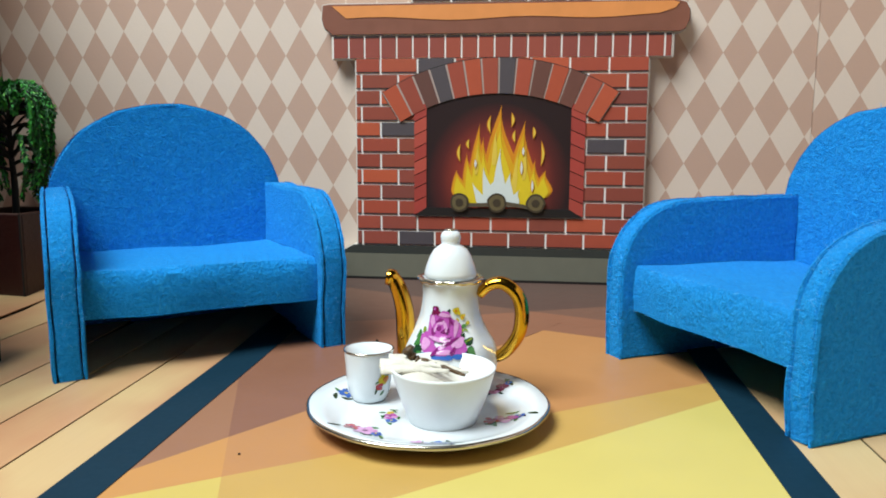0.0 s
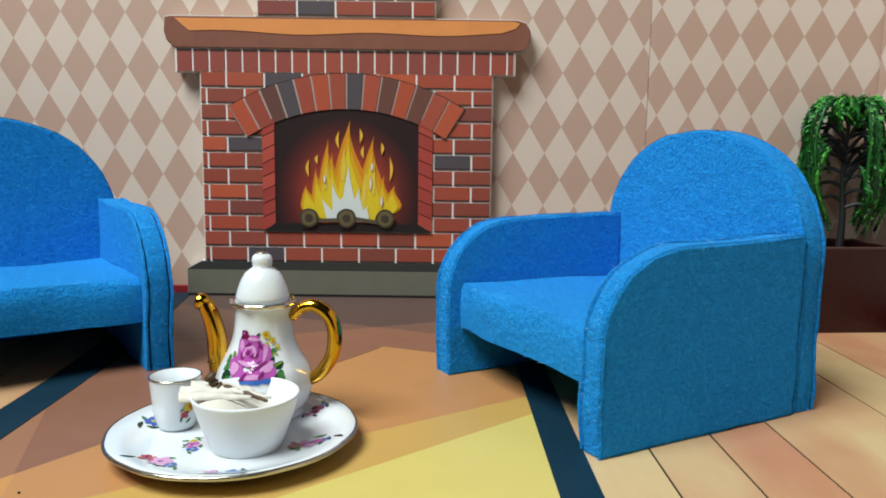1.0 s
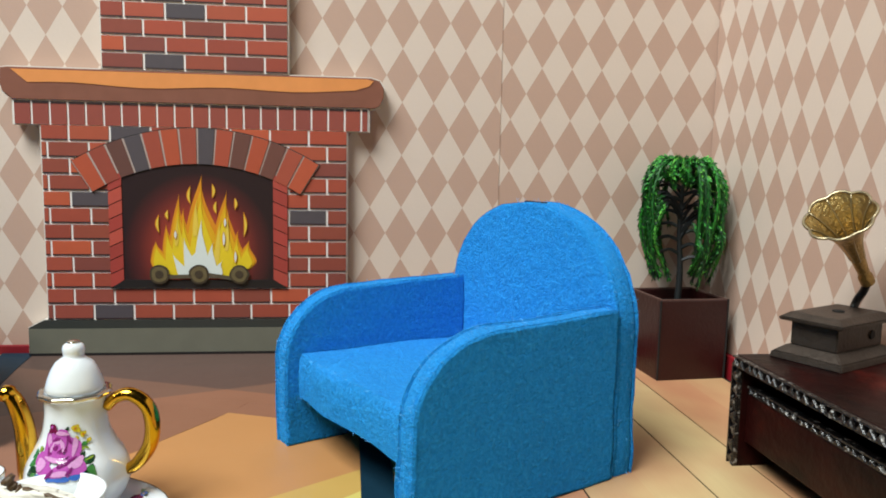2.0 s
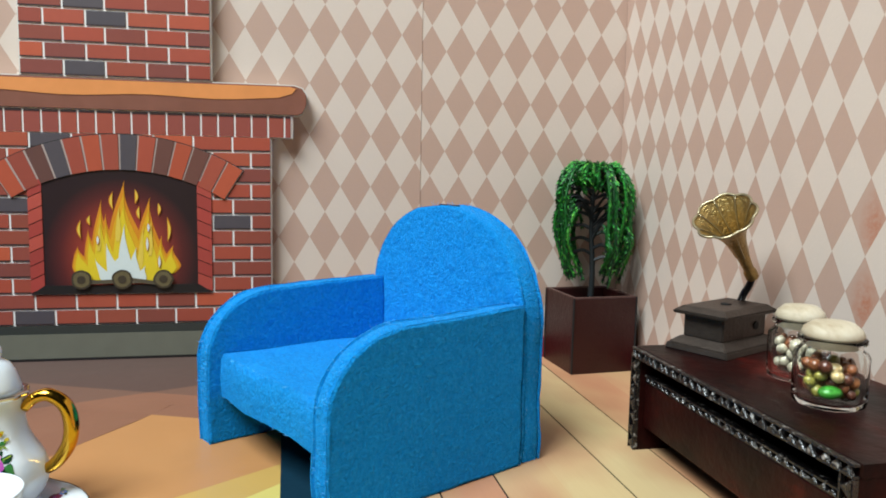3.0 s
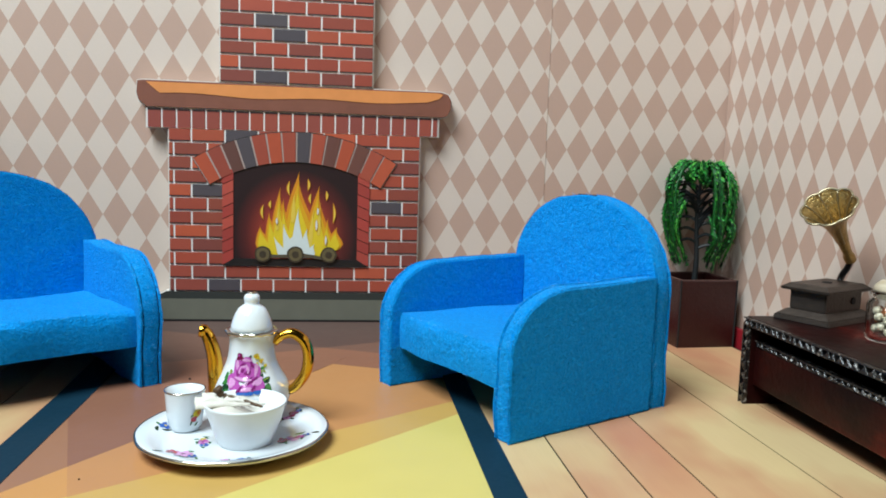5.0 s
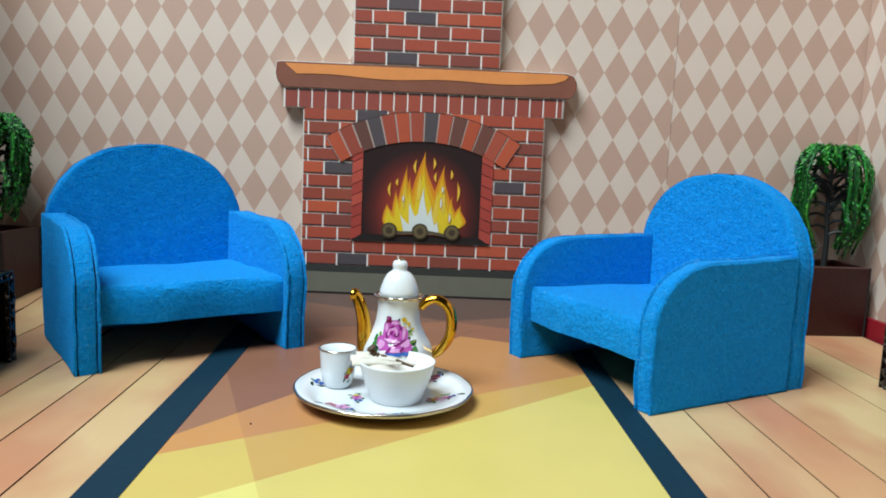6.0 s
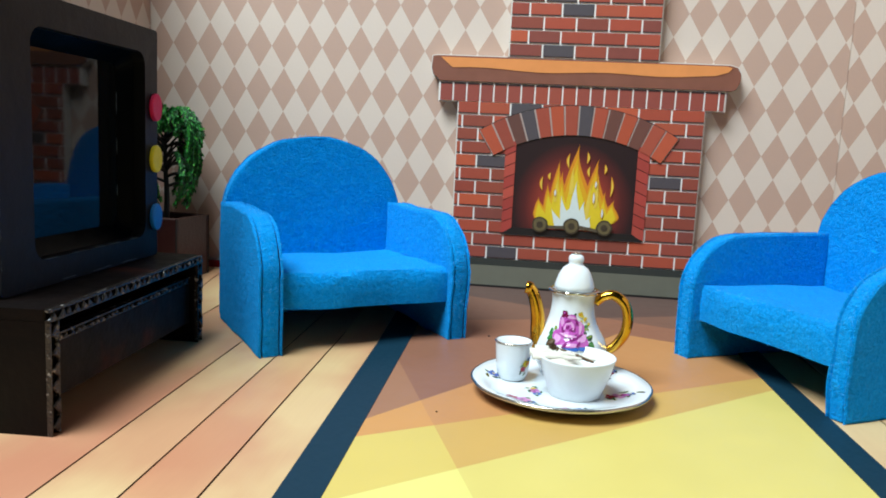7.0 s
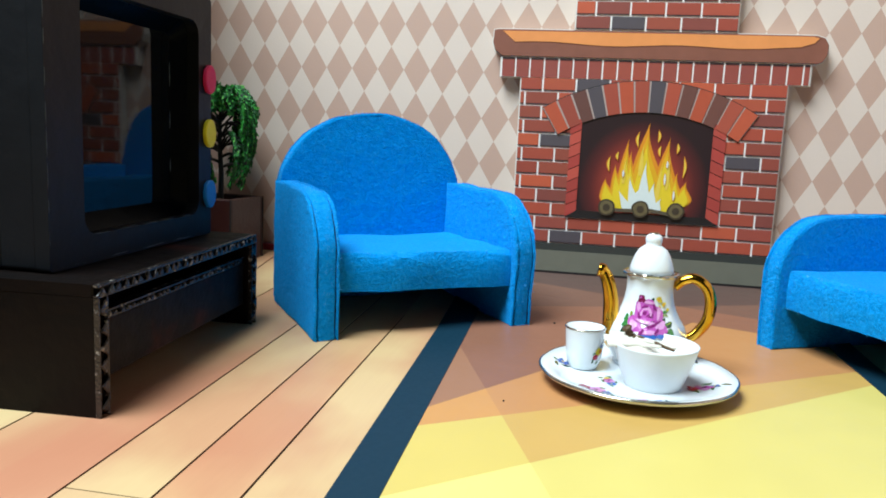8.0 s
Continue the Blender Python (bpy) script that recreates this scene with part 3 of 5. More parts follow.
def armchair(label, m, width, arm, deep, peak, seat_z, arm_z, slim):
    chair = thing("armchair", label, "armchair", m, group="pair of armchairs")
    half, back = width / 2, 0.0088
    run = deep - back
    gap, ply = (0.00030, 0.0011) if slim > 0.001 else (0.00014, 0.0012)
    # The arm seen from the side: upright front, a round shoulder, a nearly level top.
    side_view = [(run, 0.0), (run, arm_z)] + [(run * 0.62, arm_z - 0.0004)] + ellipse_arc(run * 0.37, arm_z - 0.0222, run * 0.37, 0.0216, 90, 180, 14) + [(0.0, 0.012), (0.0006, 0.0)]
    side_view = densify(side_view[::-1], 0.004)
    for s in (-1, 1):
        x0 = s * half - (arm if s > 0 else 0)
        swing = Matrix.Translation((x0, 0, 0)) @ SWAP
        # A padded strip between two cut-out panels, with a dark core that shows in the seams.
        strip = slab(inset(side_view, 0.00025), arm - 2 * ply - 2 * gap, 0.0006, Matrix.Translation((ply + gap, 0, 0)) @ swing, steps=3)
        limb = part("arm", uneven(uneven(strip, 0.0005, 70, s), 0.0002, 420, s), "felt", chair, smooth="angle")
        part("card_core", slab([(y, max(z, 0.0)) for y, z in inset(side_view, 0.0011)], arm - 0.0010, 0.0, Matrix.Translation((0.0005, 0, 0)) @ swing), "felt_core", limb, "dark card core")
        for at, k in ((0.0, 1.0), (arm - ply, 2.0)):
            face = slab(side_view, ply, 0.00085, Matrix.Translation((at, 0, 0)) @ swing, steps=3)
            part("felt_panel", uneven(uneven(face, 0.0005, 70, s), 0.0003, 420, s + k), "felt", limb, smooth="angle")
    # The back: straight sides and an arched top.
    wing = half - slim
    outline = [(-wing, 0.0), (wing, 0.0)] + ellipse_arc(0, arm_z - 0.006, wing, peak - arm_z + 0.006, 0, 180, 28)
    outline = densify(outline, 0.004)
    strip = slab(inset(outline, 0.00025), back - 2 * ply - 2 * gap, 0.0006, Matrix.Translation((0, run + ply + gap, 0)), steps=3)
    rest = part("backrest", uneven(uneven(strip, 0.0006, 80, 3), 0.0002, 420, 3), "felt", chair, smooth="angle")
    part("card_core", slab(inset(outline, 0.0011), back - 0.0010, 0.0, Matrix.Translation((0, run + 0.0005, 0))), "felt_core", rest, "dark card core")
    for at, k in ((run, 3.1), (run + back - ply, 3.2)):
        face = slab(outline, ply, 0.00085, Matrix.Translation((0, at, 0)), steps=3)
        part("felt_panel", uneven(uneven(face, 0.0006, 80, 3), 0.0003, 420, k), "felt", rest, smooth="angle")
    if slim < 0.001:
        part("open_seam", uneven(box(-0.0050, 0.0045, run + 0.0030, run + 0.0040, peak - 0.0016, peak - 0.00012), 0.0001, 200, 4), "felt_core", rest, "dark open seam")
    # The seat is a block hung between the arms, its cover folded over the front.
    inner = half - arm - 0.0002
    bm = bmesh.new()
    nx, ny = 14, 12
    front, thick = 0.0035, 0.0135
    rows = []
    for j in range(ny + 5):
        ring = []
        for i in range(nx + 1):
            u = -inner + 2 * inner * i / nx
            if j < 5:
                y = front + 0.0007 * math.sin(u * 160) + 0.0002 * abs(j - 2)
                z = seat_z - thick + thick * 0.87 * j / 4
            else:
                y = front + 0.0019 + (run - front - 0.0019) * (j - 5) / (ny - 1)
                z = seat_z - 0.0022 * (j - 5) / (ny - 1)
            edge = abs(i / nx - 0.5) * 2
            z += 0.0008 * smoothstep((edge - 0.8) / 0.2) * smoothstep((j - 4) / 8) + 0.0006 * noise.noise(Vector((u * 60, y * 60, 1)))
            ring.append(bm.verts.new((u, y, z)))
        rows.append(ring)
    under = [bm.verts.new((v.co.x, run, seat_z - thick)) for v in rows[0]]
    rows.append([bm.verts.new((v.co.x, run, v.co.z - 0.0002)) for v in rows[-1]])
    rows += [under, rows[0]]
    for a, b in zip(rows, rows[1:]):
        for i in range(nx):
            bm.faces.new((a[i], a[i + 1], b[i + 1], b[i]))
    for k in (0, nx):
        bm.faces.new([r[k] for r in rows[:-1]])
    part("seat", bm, "felt", chair, smooth="angle")
    # Loose fibres that stand off the rims.
    r = random.Random(int(width * 1e5))
    fuzz = bmesh.new()

    def along(line):
        """Any place on a rim."""
        k, f = r.randrange(len(line) - 1), r.random()
        return line[k][0] + f * (line[k + 1][0] - line[k][0]), line[k][1] + f * (line[k + 1][1] - line[k][1])

    rims = [(Vector((s * (half - arm * r.random()), p[0], p[1])), Vector((0, -0.6, 0.8))) for p in [along(side_view[2:-2]) for _ in range(260)] for s in (-1, 1)]
    rims += [(Vector((p[0], run + back * r.random(), p[1])), Vector((p[0] * 10, -0.3, 0.8))) for p in [along(outline[2:]) for _ in range(420)]]
    rims += [(Vector((r.uniform(-inner, inner), front + 0.001, seat_z - r.choice((0.0, thick)))), Vector((0, -1, 0.2))) for _ in range(50)]
    for p, d in rims:
        d = (d.normalized() + Vector((r.uniform(-1, 1), r.uniform(-1, 1), r.uniform(-1, 1))) * 0.9).normalized()
        bend = Vector((r.uniform(-1, 1), r.uniform(-1, 1), r.uniform(-1, 1))) * 0.0005
        q = r.uniform(0.0003, 0.0010)
        tube([p - d * 0.0003, p + d * q * 0.5 + bend * 0.3, p + d * q + bend], [0.000045, 0.00004, 0.00002], 3, fuzz)
    part("fuzz", fuzz, "fibre", chair, "loose pale blue fibres")["kind"] = "stuff"
    return chair


def stand_at(x, y, ux, uy):
    """A pose whose x axis runs along (ux, uy), at the point (x, y)."""
    return pose(x, y, 0, 0, 0, math.degrees(math.atan2(uy, ux)))


armchair("bright blue felt armchair with an arched back, beside the television", stand_at(-0.0717, 0.2172, 0.820, 0.572), 0.0847, 0.0087, 0.074, 0.0787, 0.0292, 0.0500, 0.0018)
armchair("bright blue felt armchair with an arched back, beside the cabinet", stand_at(0.0635, 0.2093, 0.475, -0.880), 0.0790, 0.0076, 0.0765, 0.0768, 0.0288, 0.0490, 0.0004)


# ---- tea set ----
PX, PY = -0.002, 0.1812


def scallop(a, r, z):
    return 1 + 0.010 * (abs(math.cos(5 * a)) ** 0.7 - 0.6) * smoothstep((r - 0.02) / 0.008)


plate = thing("plate", "white porcelain plate with gilt rim and flower sprigs on rug", "plate", pose(PX, PY, 0.0006))
prof = [(0.0001, 0.0), (0.0150, 0.0), (0.0158, 0.0004), (0.0220, 0.0010), (0.0281, 0.0034), (0.0286, 0.0040), (0.0281, 0.0045), (0.0240, 0.0032), (0.0210, 0.0022), (0.0180, 0.0019), (0.0001, 0.0018)]
dish = part("dish", lathe(prof, 96, wave=scallop), "porcelain", plate, smooth=True)
rim = bmesh.new()
loops = []
for r, z in ((0.0281, 0.00460), (0.0284, 0.00457), (0.02875, 0.0042), (0.0287, 0.0039)):
    loops.append([rim.verts.new((r * scallop(a, r, 0) * math.cos(a), r * scallop(a, r, 0) * math.sin(a), z)) for a in [2 * math.pi * k / 96 for k in range(96)]])
for u, v in zip(loops, loops[1:]):
    for i in range(96):
        rim.faces.new((u[i], u[(i + 1) % 96], v[(i + 1) % 96], v[i]))
part("gilt_rim", rim, "silver", plate, "worn gilt rim", smooth=True)


def plate_z(r):
    pts = prof[6:][::-1]
    for (r0, z0), (r1, z1) in zip(pts, pts[1:]):
        if r0 <= r <= r1:
            return z0 + (z1 - z0) * (r - r0) / max(1e-9, r1 - r0)
    return 0.0046


def blob(cx, cy, rx, ry, turn, place, n=12, wob=0.15, seed=0):
    """A petal or leaf as a thin patch; place(u, v) lifts it on to the glazed surface."""
    bm = bmesh.new()
    ct, st = math.cos(turn), math.sin(turn)
    mid = bm.verts.new(place(cx, cy))
    ring, inner = [], []
    for k in range(n):
        a = 2 * math.pi * k / n
        q = 1 + wob * math.sin(3 * a + seed)
        u, v = rx * q * math.cos(a), ry * q * math.sin(a)
        ring.append(bm.verts.new(place(cx + ct * u - st * v, cy + st * u + ct * v)))
        inner.append(bm.verts.new(place(cx + 0.5 * (ct * u - st * v), cy + 0.5 * (st * u + ct * v))))
    for i in range(n):
        j = (i + 1) % n
        bm.faces.new((inner[i], ring[i], ring[j], inner[j]))
        bm.faces.new((mid, inner[i], inner[j]))
    return bm


def sprig(parent, place, cx, cy, size, turn, main, seed):
    """Two or three small flowers on thin leafy stems."""
    r = random.Random(seed)
    ct, st = math.cos(turn), math.sin(turn)

    def at(u, v):
        return cx + size * (u * ct - v * st), cy + size * (u * st + v * ct)

    for i in range(9):
        x, y = at(r.uniform(-0.8, 0.8), r.uniform(-0.34, 0.34))
        part("leaf", blob(x, y, size * r.uniform(0.13, 0.22), size * r.uniform(0.05, 0.085), r.uniform(0, 6.28), lambda u, v: place(u, v, 0.00005)), r.choice(("leaf", "leaf_dark", "leaf")), parent)
    second, third = r.choice((("petal_blue", "yellow"), ("rose_light", "petal_blue"), ("red", "petal_blue")))
    for hx, hy, key, big in ((0.05, 0.0, main, 0.25), (-0.42, 0.06, second, 0.18), (0.45, -0.08, third, 0.13)):
        for i in range(5):
            a = i * 1.257 + r.random()
            x, y = at(hx + big * 0.8 * math.cos(a), hy + big * 0.8 * math.sin(a))
            part("petal", blob(x, y, size * big * 0.72, size * big * 0.55, a, lambda u, v: place(u, v, 0.00008 + 0.00001 * i), 8, 0.1, seed + i), "rose_light" if key == "rose" and i % 2 else key, parent)
        x, y = at(hx, hy)
        part("petal", blob(x, y, size * big * 0.34, size * big * 0.3, 0, lambda u, v: place(u, v, 0.00015), 8), "orange" if key == "yellow" else "yellow" if key == "petal_blue" else "rose_dark", parent)


def on_plate(u, v, up):
    return Vector((u, v, plate_z(math.hypot(u, v)) + up + 0.00004))


for k, (sx, sy, main, turn) in enumerate(((0.0195, -0.0045, "rose", 0.5), (-0.0195, 0.0065, "petal_blue", 0.1), (-0.0130, -0.0165, "rose_light", -0.3), (0.0045, -0.0235, "petal_blue", 0.0), (0.0175, 0.0165, "maroon", 0.9), (-0.0085, -0.0065, "rose", 2.0))):
    sprig(plate, on_plate, sx * 0.94, sy * 0.94, 0.0078 if k < 4 else 0.0056, turn, main, 10 + k)

# Teapot
TX, TY, TZ = 0.0013, 0.1975, 0.0024
teapot = thing("teapot", "white porcelain teapot with painted rose, gilt spout and handle", "teapot", pose(TX, TY, TZ))
teapot.scale = (1.0, 1.0, 0.96)
body_profile = [(0.0001, 0.0), (0.0092, 0.0), (0.0098, 0.0006), (0.0094, 0.0016), (0.0108, 0.0036), (0.0120, 0.0072), (0.0122, 0.0098), (0.0113, 0.0132), (0.0094, 0.0166), (0.0079, 0.0200), (0.0072, 0.0236), (0.0070, 0.0268), (0.0073, 0.0290), (0.0079, 0.0302), (0.0079, 0.0307), (0.0070, 0.0307), (0.0066, 0.0298), (0.0001, 0.0296)]


def fluted(a, r, z):
    return 1 + 0.016 * math.cos(8 * a) * smoothstep((z - 0.002) / 0.006) * (1 - 0.4 * smoothstep((z - 0.02) / 0.008))


smooth_profile = [(max(1e-4, p.x), p.y) for p in [Vector((v.x, v.y)) for v in bezier([(r, z, 0) for r, z in body_profile[1:15]], 4)]]
part("pot", lathe([(0.0001, 0.0)] + smooth_profile + body_profile[15:], 64, wave=fluted), "porcelain", teapot, smooth=True)


def pot_r(z):
    pts = sorted((z_, r_) for r_, z_ in smooth_profile)
    for (z0, r0), (z1, r1) in zip(pts, pts[1:]):
        if z0 <= z <= z1:
            return r0 + (r1 - r0) * (z - z0) / max(1e-9, z1 - z0)
    return pts[-1][1] if z > pts[-1][0] else pts[0][1]


collar = lathe([(0.0070, 0.0308), (0.0081, 0.0309), (0.0084, 0.0303), (0.0080, 0.0296)], 64, wave=lambda a, r, z: 1 + 0.03 * math.cos(10 * a), caps=False)
part("gilt_collar", collar, "silver", teapot, "worn gilt collar", smooth=True)
lid = [(0.0062, 0.0306), (0.0067, 0.0312), (0.0066, 0.0322), (0.0061, 0.0340), (0.0053, 0.0362), (0.0042, 0.0381), (0.0029, 0.0391), (0.0023, 0.0396), (0.0025, 0.0405), (0.0026, 0.0414), (0.0023, 0.0424), (0.0014, 0.0431), (0.0001, 0.0433)]
cover = part("lid", lathe(lid, 48), "porcelain", teapot, "white domed lid with a knob", smooth=True)
part("gilt_tip", lathe([(0.0016, 0.0431), (0.0013, 0.0434), (0.0001, 0.0435)], 24), "silver", cover, "worn gilt tip", smooth=True)
spout_path = bezier([(-0.0085, -0.0008, 0.0060), (-0.0106, -0.0010, 0.0085), (-0.0112, -0.0010, 0.0150), (-0.0117, -0.0010, 0.0215), (-0.0130, -0.0010, 0.0268), (-0.0146, -0.0010, 0.0299), (-0.0162, -0.0010, 0.0304)], 5)
part("spout", tube(spout_path, [0.0030 - 0.0013 * i / len(spout_path) + (0.0004 if i > len(spout_path) - 6 else 0) for i in range(len(spout_path))], 14), "gold", teapot, "gilt spout", smooth=True)
grip = bezier([(0.0072, -0.0005, 0.0262), (0.0098, -0.0006, 0.0288), (0.0132, -0.0008, 0.0295), (0.0168, -0.0010, 0.0268), (0.0182, -0.0012, 0.0222), (0.0176, -0.0012, 0.0165), (0.0150, -0.0010, 0.0120), (0.0124, -0.0008, 0.0098), (0.0112, -0.0006, 0.0100)], 6)
part("handle", tube(grip, [0.0013 + 0.0004 * math.sin(math.pi * i / len(grip)) for i in range(len(grip))], 12, flat=1.15), "gold", teapot, "gilt handle", smooth=True)


def on_pot(u, z, up):
    """u: metres along the girth, from the side that faces the open front."""
    u, z = 1.32 * u, 0.0174 + 1.25 * (z - 0.0102)
    a = -math.pi / 2 - 0.09 + u / 0.0108
    r = pot_r(max(0.001, z)) * fluted(a, 0, z) + 0.00012 + up
    return Vector((r * math.cos(a), r * math.sin(a), z))




def painted(kind, key, rows, base):
    """Brush marks on the pot: place, half sizes and turn, in hundredths of a millimetre and degrees."""
    for i, (u, z, rx, ry, turn) in enumerate(rows):
        lift = base + 0.000012 * i
        part(kind, blob(u / 1e5, 0.0104 + z / 1e5, rx / 1e5, ry / 1e5, radians(turn), lambda p, q: on_pot(p, q, lift), wob=0.16, seed=i * 1.7), key, teapot)


painted("leaf", "leaf_dark", ((540, -160, 130, 65, 15), (520, -370, 130, 95, 60), (-480, -350, 120, 80, 40), (110, 430, 80, 32, 30), (440, -60, 70, 40, 40)), 0.00002)
painted("leaf", "leaf", ((560, -350, 60, 110, 20), (-530, -190, 70, 110, -20), (500, 130, 75, 38, 10), (480, -170, 60, 30, 60), (-580, -60, 50, 90, -15), (-400, -420, 90, 50, 0)), 0.00008)
painted("leaf", "leaf_pale", ((430, 60, 70, 32, -10), (600, 170, 70, 30, 20), (350, 240, 55, 30, 40), (560, -130, 90, 16, 20), (-470, 40, 40, 60, 0), (540, 60, 50, 22, -30)), 0.00014)
painted("petal", "petal_blue", ((-260, -410, 110, 60, 10), (-90, -430, 120, 60, -5), (90, -430, 120, 65, 0), (270, -410, 110, 60, -12), (380, -380, 70, 50, 0)), 0.00016)
painted("petal", "rose", ((-300, -150, 180, 200, 10), (-200, -300, 200, 110, -20), (70, -310, 230, 110, 5), (300, -220, 190, 170, 30), (260, 50, 160, 240, -10), (-250, 150, 160, 220, 15), (-20, 290, 260, 140, 0)), 0.00020)
painted("petal", "rose_light", ((330, -170, 150, 75, 30), (-330, -210, 90, 120, 20), (60, -340, 170, 50, 5), (-280, 210, 60, 140, 20), (300, 120, 55, 170, -12), (20, 360, 170, 40, -4)), 0.00032)
painted("petal", "rose_dark", ((-110, -350, 100, 32, 55), (150, -150, 190, 36, 25), (-70, 110, 205, 165, 10), (180, 250, 34, 90, 30), (-180, -60, 28, 110, 40), (210, -300, 26, 80, -35)), 0.00042)
painted("petal", "rose", ((-80, 110, 165, 125, 10), (-30, -60, 200, 60, 8), (90, 170, 50, 110, -15)), 0.00052)
painted("petal", "rose_light", ((-60, -105, 230, 42, -6), (50, 150, 40, 120, 20), (-170, 100, 30, 90, -15), (-60, 200, 90, 28, 10)), 0.00058)
painted("petal", "rose_dark", ((-90, 100, 60, 46, 20), (10, 60, 70, 14, 40)), 0.00066)
painted("petal", "maroon", ((-240, 450, 95, 90, 0), (-150, 390, 60, 50, 20), (-300, 390, 50, 60, 0)), 0.00030)
painted("petal", "rose", ((-260, 470, 40, 28, 30),), 0.00040)
painted("petal", "yellow", ((320, 450, 95, 70, 10), (490, 320, 80, 56, 30), (340, 260, 46, 36, 0), (610, 200, 50, 34, 0), (400, 400, 50, 40, 60)), 0.00024)
painted("petal", "orange", ((320, 445, 36, 22, 20), (490, 315, 30, 18, 0)), 0.00034)

# Cup
cup = thing("cup", "small white porcelain cup with gilt lip and painted flower", "cup", pose(-0.0176, 0.1868, 0.0026))
cup.scale = (1.08, 1.08, 0.97)
cup_profile = [(0.0001, 0.0), (0.0036, 0.0), (0.0039, 0.0003), (0.0046, 0.0020), (0.0051, 0.0050), (0.0053, 0.0085), (0.0056, 0.0125), (0.0057, 0.0132), (0.0053, 0.0132), (0.0049, 0.0085), (0.0044, 0.0030), (0.0001, 0.0022)]
part("shell", lathe(cup_profile, 40), "porcelain", cup, smooth=True)
part("gilt_lip", lathe([(0.0054, 0.01330), (0.0057, 0.01330), (0.00580, 0.0130), (0.0057, 0.0128)], 40, caps=False), "silver", cup, "thin gilt lip", smooth=True)


def on_cup(u, z, up):
    a = -math.pi / 2 + u / 0.0053
    r = 0.0039 + (0.0054 - 0.0039) * min(1, (z / 0.0085)) ** 0.6 + up + 0.00012
    return Vector((r * math.cos(a), r * math.sin(a), z))


sprig(cup, on_cup, 0.0046, 0.0062, 0.0042, 1.2, "yellow", 31)
part("petal", blob(0.0052, 0.0064, 0.0008, 0.0008, 0, lambda u, v: on_cup(u, v, 0.0002)), "orange", cup)

# Bowl with the paste and the brown stick
bowl = thing("bowl", "plain white bowl filled with pale cream paste, on the plate", "bowl", pose(0.0022, 0.1757, 0.0022))
bowl_profile = [(0.0001, 0.0), (0.0072, 0.0), (0.0079, 0.0004), (0.0093, 0.0040), (0.0107, 0.0080), (0.0119, 0.0122), (0.0121, 0.0128), (0.0116, 0.0129), (0.0103, 0.0085), (0.0085, 0.0052), (0.0001, 0.0050)]
part("shell", lathe(bowl_profile, 48), "bowl_white", bowl, smooth=True)
M["cream"] = grained("cream_paste", srgb(240, 234, 220), 0.5, 0.05, 500, 900, 0.0002)
M["stick"] = grained("brown_stick", srgb(92, 66, 34), 0.5, 0.6, 900, 1500, 0.0003)
bm = bmesh.new()
NR = 14
grid = []
for i in range(NR + 1):
    ring = []
    for k in range(32):
        a = 2 * math.pi * k / 32
        r = 0.0112 * i / NR
        x, y = r * math.cos(a), r * math.sin(a)
        h = 0.0072 + 0.0050 * smoothstep((-x + 0.006) / 0.012) * (1 - (i / NR) ** 6 * 0.3) + 0.0004 * noise.noise(Vector((x * 200, y * 500, 0)))
        fit = (0.0085 + 0.0018 * (h - 0.0052) / 0.0033 if h < 0.0085 else 0.0103 + 0.0012 * (h - 0.0085) / 0.0044) / 0.0112
        ring.append(bm.verts.new((x * fit, y * fit, h)))
    grid.append(ring)
for u, v in zip(grid[1:], grid[2:]):
    for k in range(32):
        bm.faces.new((u[k], u[(k + 1) % 32], v[(k + 1) % 32], v[k]))
bm.faces.new(grid[1])
part("paste", bm, "cream", bowl, "pale cream paste", smooth=True)
for k, (p, q, r) in enumerate((((-0.0138, -0.004, 0.0126), (0.0015, -0.001, 0.0118), 0.0013), ((-0.0146, -0.001, 0.0132), (0.004, 0.001, 0.0118), 0.0014), ((-0.0130, 0.002, 0.0136), (0.001, 0.004, 0.0118), 0.0012), ((-0.0125, 0.0005, 0.0137), (0.006, 0.000, 0.0116), 0.0011))):
    mid = [(p[i] + q[i]) / 2 + (0.0005 if i == 2 else 0) for i in range(3)]
    part("curl", uneven(tube(bezier([p, mid, q], 8), [r * (1 - 0.6 * i / 16) for i in range(17)], 10, flat=0.5), 0.0003, 400, k), "cream", bowl, smooth=True)
stick = thing("wand", "knobbly brown stick leaning in the bowl", "stick", pose(0.0022, 0.1757, 0.0022))
line_path = bezier([(-0.0085, 0.0010, 0.0165), (-0.0070, 0.0012, 0.0140), (-0.0045, 0.0010, 0.0134), (0.001, 0.0, 0.0122), (0.0052, -0.001, 0.0112)], 6)
part("shaft", uneven(tube(line_path, [0.0013 - 0.0010 * i / len(line_path) + 0.0003 * math.sin(i * 1.7) * (i < 12) for i in range(len(line_path))], 9), 0.0003, 900), "stick", stick, smooth=True)


# ---- cabinet and television stand ----
def lacquer():
    n = Net("dark_red_lacquer")
    streak = n.noise(48, 5, 0.65, (0.45, 1.0, 1.0))
    c = n.ramp(streak, [(0.36, srgb(20, 7, 7)), (0.55, srgb(46, 12, 10)), (0.78, srgb(110, 30, 20))])
    n.bump(n.noise(300, 3), 0.0002)
    return n.done(c, n.math("MULTIPLY_ADD", n.noise(150, 3), 0.25, 0.25), Specular_IOR_Level=0.12)


def dark_lacquer():
    n = Net("blackish_brown_lacquer")
    c = n.ramp(n.noise(55, 4, 0.6, (1.0, 0.3, 1.0)), [(0.32, srgb(7, 5, 5)), (0.56, srgb(18, 10, 8)), (0.82, srgb(84, 38, 26))])
    n.bump(n.noise(300, 3), 0.0002)
    return n.done(c, n.math("MULTIPLY_ADD", n.noise(150, 3), 0.25, 0.35), Specular_IOR_Level=0.12)


